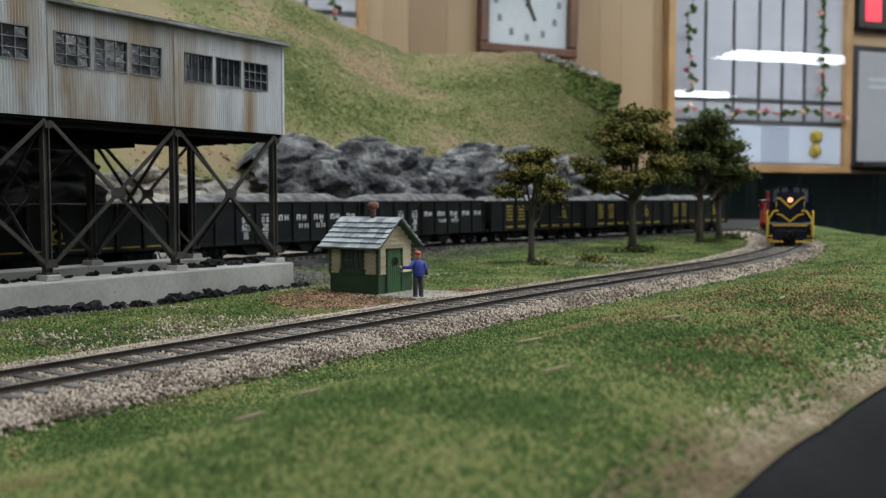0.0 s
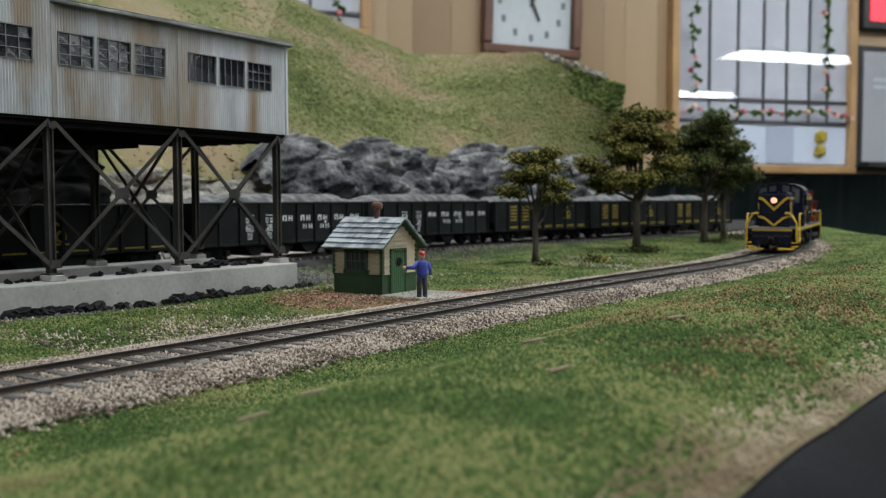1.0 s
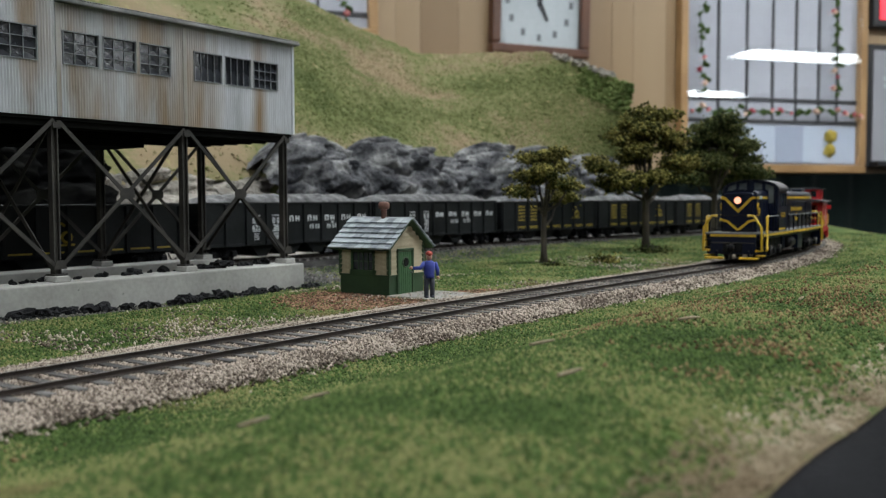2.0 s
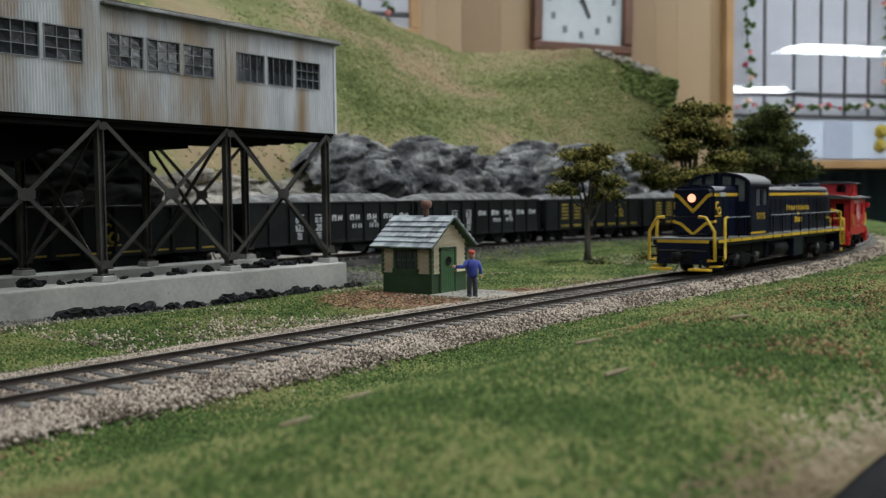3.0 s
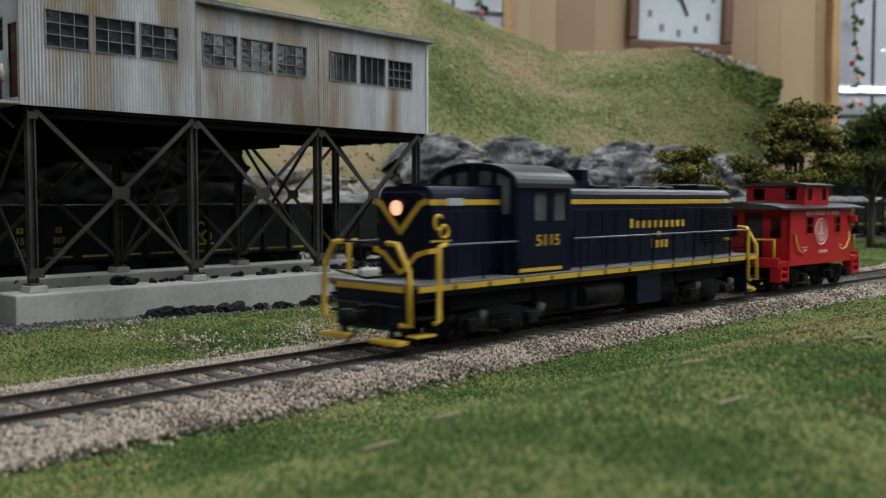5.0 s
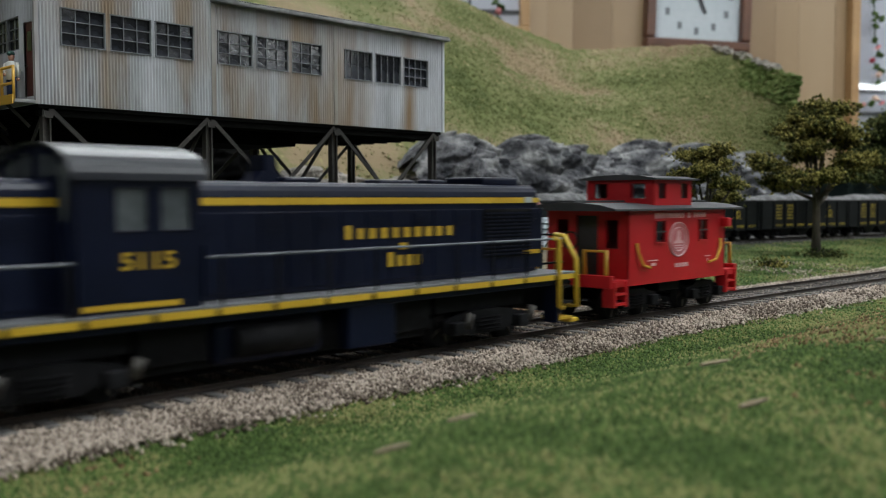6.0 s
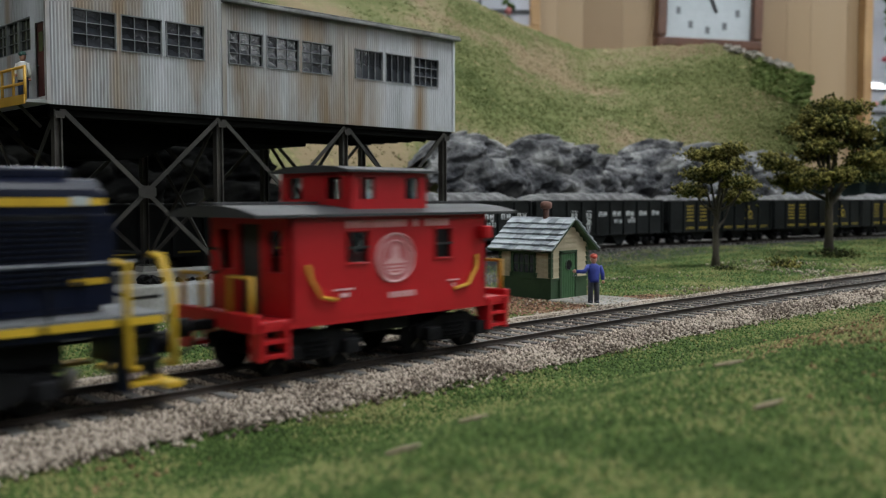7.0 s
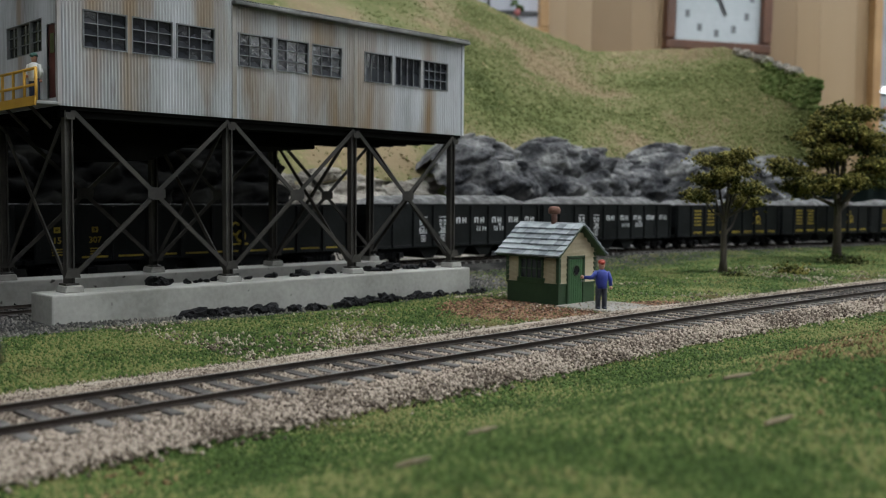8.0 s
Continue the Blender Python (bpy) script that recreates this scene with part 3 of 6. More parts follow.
def track(line, label, x0, x1, tie_step=0.68, pieces=True, top=RAIL_Z):
    t = thing("track", label, "railway track", kind="structure")
    pts = [p for p in line if x0 <= p.x <= x1]
    prof = [(-0.07, -0.13), (0.07, -0.13), (0.065, -0.118), (0.028, -0.1), (0.02, -0.06), (0.036, -0.04), (0.036, 0), (-0.036, 0), (-0.036, -0.04), (-0.02, -0.06), (-0.028, -0.1), (-0.065, -0.118)]
    for side in (-0.88, 0.88):
        rows, tops = [], []
        for i, p in enumerate(pts):
            d = (pts[min(i + 1, len(pts) - 1)] - pts[max(i - 1, 0)]).normalized()
            nrm = Vector((-d.y, d.x))
            rows.append([(*(p + nrm * (side + a)), top + b) for a, b in prof + prof[:1]])
            tops.append([(*(p + nrm * (side + a)), top + 0.003) for a in (-0.026, 0.026)])
        rail = part("rail", grid_sheet(bmesh.new(), rows, False), RAIL_STEEL, t)
        part("rail_head", grid_sheet(bmesh.new(), tops, False), RAIL_TOP, rail, "polished running surface")
    tie = finish("tie", box(-0.13, 0.13, -1.5, 1.5, -0.17, 0, 0.02), TIE_WOOD)
    joined = bmesh.new()
    run, k = 0.0, 0
    rnd = random.Random(3)
    for p, q in zip(pts, pts[1:]):
        seg = (q - p).length
        while run < seg:
            c = p + (q - p) * (run / seg)
            ang = math.degrees(math.atan2((q - p).y, (q - p).x)) + rnd.uniform(-1.5, 1.5)
            m = at(c.x, c.y + rnd.uniform(-0.06, 0.06), top - 0.13 + rnd.uniform(-0.012, 0.0), 0, 0, ang)
            if pieces:
                piece("tie", tie, t, m)
            else:
                mm = pose(c.x, c.y, top - 0.13, 0, 0, ang)
                quad_box(joined, -0.13, 0.13, -1.5, 1.5, -0.17, 0, mm)
            run += tie_step
        run -= seg
    if not pieces:
        tagged(part("ties", joined, TIE_WOOD, t), kind="stuff")
    else:
        joined.free()
    return t


HILL_BASE = [(-60, 57, 2), (0, 57, 4), (30, 57, 5), (55, 58.5, 6), (64, 58.5, 7.0), (74, 58.5, 7.0), (84, 58, 7), (93, 57, 7), (99, 54, 6), (103, 50.5, 5), (106, 47, 2)]
HILL_CREST = [(-60, 110, 52), (20, 106, 45), (70, 102, 40), (100, 98, 35.2), (106, 95, 32.6), (112.6, 92, 30), (119, 88, 27.4), (122.9, 75.7, 26.9), (121.4, 66.7, 26.0), (116.5, 56.7, 22.2), (110.5, 47.7, 18.6)]


def hill_point(u, v):
    def along(ctrl):
        k = u * (len(ctrl) - 1)
        i = min(int(k), len(ctrl) - 2)
        return Vector(ctrl[i]).lerp(Vector(ctrl[i + 1]), k - i)
    a, b = along(HILL_BASE), along(HILL_CREST)
    p = a.lerp(b, min(v, 1))
    if v <= 1:
        p.z = a.z + (b.z - a.z) * (v ** 0.88)
        w = math.sin(math.pi * min(1, v * 1.05))
        p.z += w * (2.0 * noise.noise(p * 0.055) + 0.8 * noise.noise(p * 0.16)) + 0.25 * noise.noise(p * 0.5)
    else:
        p += Vector((0.593, 0.805, 0)) * (v - 1) * 60
        p.z = b.z * (1 - ((v - 1) / 0.4) ** 1.5) - 0.5
    return p


def hill():
    rows = [[hill_point(i / 199, v) for i in range(200)] for v in [j / 70 for j in range(71)] + [1.03, 1.08, 1.15, 1.25, 1.4]]
    tagged(part("hill", grid_sheet(bmesh.new(), rows), HILL_TURF), "grassy hillside with brown and olive turf", "hill", kind="structure")
    rng = np.random.default_rng(4)
    pos, size = [], []
    for _ in range(26000):
        u, v = 0.25 + 0.75 * rng.random(), rng.random()
        pos.append(hill_point(u, v))
        size.append(rng.uniform(0.1, 0.3))
    tagged(grains("hill_tufts", np.array(pos), size, HILL_TURF, 0.8), "clumps of olive and brown turf", "turf", kind="stuff")
    # shrubs and stones along the crest
    rnd = random.Random(8)
    bm = bmesh.new()
    for i in range(900):
        p = hill_point(rnd.uniform(0.88, 1.0), 1.02 - 0.3 * rnd.random() ** 1.6)
        lump(bm, p + Vector((0, 0, 0.05)), rnd.uniform(0.15, 0.5), 0.6, i, 0.5, 1)
    tagged(part("hill_shrubs", bm, SHOULDER_TURF), "low green shrubs on the shoulder of the hill", "shrubs", kind="stuff")
    stone = [finish("crest_stone", lump(bmesh.new(), (0, 0, 0), 1, 0.5, s, 0.6, 2), BANK) for s in (1, 2, 3)]
    for i in range(16):
        p = hill_point(rnd.uniform(0.82, 0.95), 1.0)
        ob = tagged(new("crest_stone", stone[i % 3]), "pale stone on the hill's crest", "stone", "crest stones")
        ob.matrix_basis = at(p.x, p.y, p.z + 0.2, 0, 0, rnd.uniform(0, 360)) @ Matrix.Diagonal((*[rnd.uniform(0.4, 0.9)] * 3, 1))


ROCK_LUMPS = ((60.5, 6.0, 3.9), (71.5, 5.5, 4.3), (76.5, 4.0, 3.6), (83.0, 4.5, 2.8), (90.5, 4.2, 4.6), (98, 5, 4.4), (106, 5, 3.6))


def rock_height(x):
    h = 6.6
    for c, w, a in ROCK_LUMPS:
        h = max(h, 6.6 + a * max(0, 1 - ((x - c) / w) ** 2) ** 0.55)
    return h


def rocks():
    """The blasted rock face behind the siding: a grey one, and a pale bank behind the tipple."""
    # dark_bank is added to fill the view under the tipple with painted shade
    for name, x0, x1, mat, label in (("rock_face", 55, 108, ROCK, "grey blasted rock face above the siding"), ("rock_bank", 38.0, 57, BANK, "pale grey rocky bank behind the tipple"), ("dark_bank", -40, 38.8, DARK_BANK, "added bank behind the tipple, its near-black colour standing for shade")):
        rows = []
        grey = mat is ROCK
        for j in range(100):
            v = j / 99
            row = []
            for x in np.arange(x0, x1, 0.2 if grey else 0.4):
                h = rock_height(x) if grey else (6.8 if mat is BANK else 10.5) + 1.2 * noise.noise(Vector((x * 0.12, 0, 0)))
                y = 50.0 + 8.0 * v ** 1.2 - 8.5 * smoothstep(84, 122, x)
                z = -0.4 + h * (0.72 * v if v < 0.5 else 0.36 + 0.64 * ((v - 0.5) / 0.5) ** 0.75)
                q = Vector((x, y, z))
                k = smoothstep(0.36, 0.56, v) if grey else smoothstep(0.2, 0.5, v)
                bulge = 0.0
                if grey:
                    near = min(abs(x - c) / w for c, w, _ in ROCK_LUMPS)
                    bulge = 2.6 * (1 - near ** 2 if near < 1 else 0) * math.sin(math.pi * min(1, max(0, (v - 0.4) / 0.6))) ** 0.6
                cell = noise.voronoi(Vector((x * 0.24, y * 0.2, z * 0.3)))[0]
                crag = 1.5 * (0.5 - cell[0]) - 0.7 * smoothstep(0.14, 0.0, cell[1] - cell[0])
                rough = 1.5 * noise.noise(q * 0.3) + 1.15 * noise.noise(q * 0.7) + 0.65 * noise.noise(q * 1.5) + 0.3 * noise.noise(q * 3.2)
                o = k * (bulge + crag + rough) + (1 - k) * (0.22 * noise.noise(q * 0.9) + 0.1 * noise.noise(q * 2.6))
                row.append((x + 0.5 * k * noise.noise(q * 0.5), y - o, z + 0.2 * k * o))
            rows.append(row)
        rows.append([(a, b + 6, c - 3) for a, b, c in rows[-1]])
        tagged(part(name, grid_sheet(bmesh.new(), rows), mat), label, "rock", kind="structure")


def scatter(n, seed, keep, size, lift=0.0, r0=8.5, r1=120):
    """Grains strewn over the land, thickest where the ground comes close to the front."""
    rng = np.random.default_rng(seed)
    pos, sizes = [], []
    while len(pos) < n:
        r = r0 * (r1 / r0) ** rng.random()
        a = rng.uniform(0.02, 1.45)
        x, y = -1.0 + r * math.cos(a), -1.0 + r * math.sin(a)
        z = keep(x, y, rng)
        if z is None:
            continue
        pos.append((x, y, z + lift))
        sizes.append(rng.uniform(*size) * (1 + r / 160))
    return np.array(pos), sizes


def on_turf(x, y, rng):
    if y < front_edge(x) + 0.5 or y > (36 if x < 38 else min(42, beside(SIDING_LINE, x) - 2.2)) or x > 96 + 2.6 * max(0, y - 12):
        return None
    d = y - beside(TRACK_LINE, x)
    lim = 2.0 if d < 0 else 3.5
    lim += 0.5 * noise.noise(Vector((x * 0.25, y * 0.25, 7)))
    if x < 112 and abs(d) < lim + rng.normal(0, 0.25):
        return None
    if 30.2 < x < 33.4 and 23.8 < y < 27.2 or 12.8 < x < 34.8 and 32.6 < y:
        return None
    if x < 25 and y > 30.4 + rng.normal(0, 0.35):
        return None
    if y < front_edge(x) + 1.5 + 0.9 * noise.noise(Vector((x * 0.5, y * 0.5, 3))) and rng.random() < 0.7:
        return None
    if y > 31 and x < 44 and rng.random() < (y - 31) / 4 * smoothstep(44, 36, x):
        return None
    return ground_z(x, y)


def on_ballast(x, y, rng):
    if x > 108:
        return None
    d = y - beside(TRACK_LINE, x)
    near, far = (-2.4, 3.6)
    if not near - 0.3 + rng.normal(0, 0.25) < d < far + 0.2 + rng.normal(0, 0.3):
        return None
    if abs(d) < 1.7:
        return 0.31
    z = 0.36 - (0.17 / 1.1 if d < 0 else 0.12) * (abs(d) - 1.3)
    return max(z, 0.02) + max(0, ground_z(x, y)) * smoothstep(2, 3, abs(d))


def on_cinders(x, y, rng):
    lim = 29.8 + 1.7 * smoothstep(20, 27, x) + 7 * smoothstep(36, 46, x)
    if not lim < y < 52 or x > 110 or rng.random() > smoothstep(lim, lim + 3, y):
        return None
    if 13 < x < 34.6 and (32.8 < y < 34.7 or 39.0 < y < 41):
        return None
    return ground_z(x, y)


def litter(x, y, rng):
    d = math.hypot((x - 29.2) / 3.6, (y - 24.2) / 3.4)
    e = math.hypot((x - 33.2) / 2.6, (y - 21.8) / 0.9)
    if min(d, e) > 1 + rng.normal(0, 0.12) or 30.4 < x < 33.1 and 23.9 < y or 30.0 < x < 32.4 and 20.8 < y < 24:
        return None
    return ground_z(x, y) + 0.02


def on_brown(x, y, rng):
    d = min(math.hypot((x - 24.5) / 5.5, (y - 8.0) / 2.6), math.hypot((x - 27) / 6, (y - 4.6) / 2.2), math.hypot((x - 40) / 9, (y - 9) / 3), math.hypot((x - 6.0) / 1.9, (y - 13.5) / 0.5), math.hypot((x - 17) / 3, (y - 4.2) / 1.3))
    if d > 1 + rng.normal(0, 0.25) or noise.noise(Vector((x * 0.55, y * 0.7, 2.2))) < rng.normal(0.0, 0.2):
        return None
    return ground_z(x, y) + 0.03


def on_edge(x, y, rng):
    d = y - front_edge(x)
    if not 0.1 < d < 1.0 + rng.normal(0, 0.3):
        return None
    return ground_z(x, y)


def on_white(x, y, rng):
    if not (y > 20.5 and y < 31 and 14 < x < 60) or noise.noise(Vector((x * 0.2, y * 0.25, 4.4))) < rng.normal(0.05, 0.15):
        return None
    if 30.2 < x < 33.4 and 23.8 < y < 27.2:
        return None
    return ground_z(x, y) + 0.04


def ground_cover():
    for name, label, cat, n, seed, keep, size, mat, flat in (
            ("turf_crumbs", "fine green and brown turf crumbs", "turf", 210000, 11, on_turf, (0.025, 0.075), TURF, 0.9),
            ("ballast_stones", "pale pinkish grey ballast stones", "ballast", 80000, 12, on_ballast, (0.03, 0.07), BALLAST, 0.8),
            ("cinders", "dark cinders and coal dust", "cinders", 30000, 13, on_cinders, (0.04, 0.1), CINDER, 0.8),
            ("leaf_litter", "reddish brown leaf litter around the hut", "leaf litter", 5200, 14, litter, (0.05, 0.1), LEAF_LITTER, 0.45),
            ("brown_turf", "patches of brown earth-coloured turf", "turf", 3600, 16, on_brown, (0.03, 0.08), BROWN_TURF, 0.8),
            ("edge_crumbs", "sandy earth crumbs along the layout's worn edge", "earth", 4500, 17, on_edge, (0.03, 0.09), EARTH, 0.7),
            ("pale_grit", "pale yellowish grit strewn over the turf", "grit", 2600, 15, on_white, (0.035, 0.075), BALLAST, 0.8)):
        pos, size = scatter(n, seed, keep, size)
        tagged(grains(name, pos, size, mat, flat, seed), label, cat, kind="stuff")


def coal_lumps():
    """Loose coal along the tipple's footings."""
    shapes = [finish("coal_lump", lump(bmesh.new(), (0, 0, 0), 1, 0.75, s * 3.7, 0.8, 2), COAL) for s in range(5)]
    rnd = random.Random(21)
    spots = [(rnd.uniform(17.5, 35), 32.15 + rnd.gauss(0, 0.22), 0) for _ in range(150)] + [(rnd.uniform(17.5, 33), rnd.choice((34.0, 34.25)) + rnd.gauss(0, 0.12), 0.93) for _ in range(60)] + [(rnd.uniform(13.5, 36), rnd.uniform(34.9, 39), 0) for _ in range(60)]
    for x, y, z in spots:
        r = 0.07 + 0.24 * rnd.random() ** 2.5
        ob = tagged(new("coal_lump", rnd.choice(shapes)), "jagged black lump of coal beside the concrete footing", "coal", "coal lumps")
        z = z if z else ground_z(x, y)
        ob.matrix_basis = at(x, y, z + r * 0.45, 0, 0, rnd.uniform(0, 360)) @ Matrix.Diagonal((r, r * rnd.uniform(0.8, 1.3), r, 1))


def straws():
    """A few dry stalks lying on the turf."""
    rnd = random.Random(31)
    for x, y in ((8.25, 8.86), (12.6, 5.9), (10.4, 9.6), (15.8, 8.2), (19.5, 6.4), (24.0, 9.4), (26.3, 5.6), (30.5, 9.0)):
        a, k = rnd.uniform(-0.5, 0.5), rnd.uniform(0.22, 0.42)
        z = [ground_z(x + e * k * math.cos(a), y + e * k * math.sin(a)) + 0.09 for e in (-1, 0, 1)]
        ob = part("dry_stalk", tube(bmesh.new(), [(e * k * math.cos(a), e * k * math.sin(a), z[e + 1] - z[1]) for e in (-1, 0, 1)], [0.03, 0.045, 0.02], 6), EARTH)
        ob.matrix_basis = at(x, y, z[1])
        tagged(ob, "short pale dry stalk lying on the turf", "stalk", "dry stalks")


room()
wall_things()
ground()
ballast_bed(TRACK_LINE, "ballast_bed", "pale ballast bed under the main track", -60, 112, 2.3, 3.5, BALLAST, -0.08)
ballast_bed(SIDING_LINE, "siding_bed", "dark cinder bed under the siding", -50, 122, 2.0, 2.6, BLACK_CINDER, 0.25)
track(TRACK_LINE, "dark rails on weathered wooden ties in pale ballast", -40, 112)
track(SIDING_LINE, "dark siding track in cinders below the rock face", -40, 120, 0.68, False, SIDING_Z)
track([Vector((x, 37.0)) for x in np.arange(-30, 36, 1.0)], "dark loading track between the tipple's footings", -30, 36, 0.68, False, SIDING_Z - 0.2)
hill()
rocks()
ground_cover()
straws()
coal_lumps()

# ---- the coal tipple ----
TX0, TX1, TY0, TY1, TZ0 = 13.77, 34.45, 33.5, 41.0, 7.68
POSTS = (14.16, 20.83, 27.46, 33.98)
WIN_X = ((14.72, 16.59, 18.45), (21.25, 23.12, 24.98), (28.02, 29.89, 31.75))


def corrugated(bm, p0, along, out, length, z0, z1, holes=(), pitch=0.13, depth=0.04):
    """A ribbed sheet from p0 along a way, ribs standing out, with rectangular holes (s0, s1, za, zb)."""
    p0, along, out = Vector(p0), Vector(along), Vector(out)
    cuts = sorted({0.0, length, *[s for h in holes for s in h[:2]]})
    ss = []
    for a, b in zip(cuts, cuts[1:]):
        k = max(1, round((b - a) / (pitch / 4)))
        ss += [a + (b - a) * i / k for i in range(k)]
    ss.append(length)
    zs = sorted({z0, z1, *[z for h in holes for z in h[2:]]})
    grid = [[bm.verts.new(p0 + along * s + out * depth * math.sin(2 * math.pi * s / pitch) + Vector((0, 0, z))) for s in ss] for z in zs]
    for j in range(len(zs) - 1):
        for i in range(len(ss) - 1):
            sm, zm = (ss[i] + ss[i + 1]) / 2, (zs[j] + zs[j + 1]) / 2
            if any(h[0] < sm < h[1] and h[2] < zm < h[3] for h in holes):
                continue
            f = bm.faces.new((grid[j][i], grid[j][i + 1], grid[j + 1][i + 1], grid[j + 1][i]))
            f.smooth = True
    return bm


def tipple_window(parent, x, z0, w, h, cols, rows, m=None):
    """A steel window: frame, panes and muntins; it looks towards -y."""
    win = new("window")
    win.parent = parent
    win.matrix_basis = at(x, 0, z0) if m is None else m
    fr = bmesh.new()
    for a in ((0, w, 0, 0.04), (0, w, h - 0.04, h), (0, 0.04, 0.04, h - 0.04), (w - 0.04, w, 0.04, h - 0.04)):
        quad_box(fr, a[0], a[1], -0.02, 0.16, a[2], a[3])
    part("window_frame", fr, MUNTIN, win)
    rnd = random.Random(int(x * 100 + z0))
    cw, rh = (w - 0.08) / cols, (h - 0.08) / rows
    pane = finish("pane", quad_box(bmesh.new(), -cw / 2, cw / 2, 0, 0.02, -rh / 2, rh / 2), PANE)
    for i in range(cols):
        for j in range(rows):
            piece("pane", pane, win, at(0.04 + cw * (i + .5), 0.1, 0.04 + rh * (j + .5), rnd.uniform(-1.5, 0.5), 0, rnd.uniform(-1.2, 1.2)))
    for i in range(1, cols):
        part("muntin", quad_box(bmesh.new(), 0.04 + cw * i - 0.015, 0.04 + cw * i + 0.015, 0.05, 0.09, 0.04, h - 0.04), MUNTIN, win)
    for j in range(1, rows):
        part("muntin", quad_box(bmesh.new(), 0.04, w - 0.04, 0.045, 0.086, 0.04 + rh * j - 0.015, 0.04 + rh * j + 0.015), MUNTIN, win)
    return win


def i_post(bm, x, y, z0, z1, s=0.155, flange=0.06):
    w = flange / 2
    out = [(-s, -s), (s, -s), (s, -s + flange), (w, -s + flange), (w, s - flange), (s, s - flange), (s, s), (-s, s), (-s, s - flange), (-w, s - flange), (-w, -s + flange), (-s, -s + flange)]
    return prism(bm, [(x + b, y + a) for a, b in out], (z0, z1), "z")


def tipple():
    t = thing("coal_tipple", "weathered grey corrugated coal tipple on dark steel trestle legs", "tipple", at(0, 0, 0))
    W = 1.7
    wz0, wz1 = 9.84, 11.22
    holes = [(x - 0.05 - TX0, x - 0.05 - TX0 + W, wz0, wz1) for g in WIN_X for x in g]
    front = corrugated(bmesh.new(), (TX0, TY0, 0), (1, 0, 0), (0, -1, 0), 20.98 - TX0, TZ0, 14.3, [h for h in holes if h[1] < 7.2])
    part("front_wall", front, METAL_SIDING, t)
    front = corrugated(bmesh.new(), (20.98, TY0, 0), (1, 0, 0), (0, -1, 0), TX1 - 20.98, TZ0, 12.3, [(h[0] - 20.98 + TX0, h[1] - 20.98 + TX0, h[2], h[3]) for h in holes if h[0] > 7.2])
    part("front_wall", front, METAL_SIDING, t)
    part("back_wall", corrugated(bmesh.new(), (TX1, TY1, 0), (-1, 0, 0), (0, 1, 0), TX1 - TX0, TZ0, 12.3), METAL_SIDING, t)
    part("end_wall", corrugated(bmesh.new(), (TX1, TY0, 0), (0, 1, 0), (1, 0, 0), TY1 - TY0, TZ0, 12.3), METAL_SIDING, t)
    part("end_wall", corrugated(bmesh.new(), (TX0, TY1, 0), (0, -1, 0), (-1, 0, 0), TY1 - TY0, TZ0, 14.3, [(41 - 38.45, 41 - 34.95, 9.75, 10.98), (41 - 34.45, 41 - 33.68, 7.98, 10.65)]), METAL_SIDING, t)
    part("end_wall", corrugated(bmesh.new(), (20.98, TY0, 0), (0, 1, 0), (1, 0, 0), TY1 - TY0, 12.2, 14.3), METAL_SIDING, t)
    for x, z in ((TX0, 14.3), (TX1, 12.3)):
        part("corner_trim", bar(bmesh.new(), (x, TY0 - 0.02, TZ0), (x, TY0 - 0.02, z), 0.14, 0.14, (0, 1, 0)), METAL_SIDING, t)
    for x in (20.98, 27.4):
        part("seam_sheet", quad_box(bmesh.new(), x - 0.1, x + 0.1, TY0 - 0.06, TY0 - 0.045, TZ0 + 0.02, 12.28), RUSTY, t, "rusty overlap between the sheets")
    # floor, joists, beams, bin and chute carry the underside's shade as base colour
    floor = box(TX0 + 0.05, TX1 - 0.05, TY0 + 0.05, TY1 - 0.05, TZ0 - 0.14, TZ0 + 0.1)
    part("floor_deck", floor, DARK_FLOOR, t, "timber floor, the shade under the tipple put into its near-black colour")
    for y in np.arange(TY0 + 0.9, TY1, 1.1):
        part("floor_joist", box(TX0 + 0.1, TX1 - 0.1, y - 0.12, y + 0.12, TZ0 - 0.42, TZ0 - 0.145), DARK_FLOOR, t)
    part("roof", box(20.9, TX1 + 0.32, TY0 - 0.3, TY1 + 0.3, 12.3, 12.46, 0.04), ROOF_EDGE, t)
    bm = bmesh.new()
    for x in np.arange(21.0, TX1 + 0.3, 0.13):
        tube(bm, [(x, TY0 - 0.29, 12.49), (x, TY1 + 0.29, 12.48)], 0.035, 5)
    part("roof_ribs", bm, ROOF_EDGE, t)
    part("roof", box(TX0 - 0.3, 21.2, TY0 - 0.3, TY1 + 0.3, 14.3, 14.46, 0.04), ROOF_EDGE, t)
    for g, (cols, rows) in zip(WIN_X, ((3, 3), (3, 3), (4, 1))):
        for i, x in enumerate(g):
            w = tipple_window(t, x, wz0, W, wz1 - wz0, cols, 3 if (g is WIN_X[2] and i == 2) else rows)
            w.matrix_basis = at(x - 0.05, TY0 - 0.03, wz0)
    for i in range(3):
        w = tipple_window(t, 0, 9.75, 1.13, 1.23, 2, 3)
        w.matrix_basis = at(TX0 + 0.02, 38.44 - 1.17 * i, 9.75, 0, 0, -90)
    door = part("door", box(TX0 + 0.03, TX0 + 0.12, 33.7, 34.43, 7.98, 10.63, 0.02), MAROON, t, "dark maroon door")
    part("door_window", box(TX0 + 0.01, TX0 + 0.028, 33.88, 34.25, 9.6, 10.3), PANE, door)
    part("door_handle", tube(bmesh.new(), [(TX0 + 0.03, 34.33, 9.1), (TX0 - 0.06, 34.33, 9.1)], 0.03, 6), MUNTIN, door)
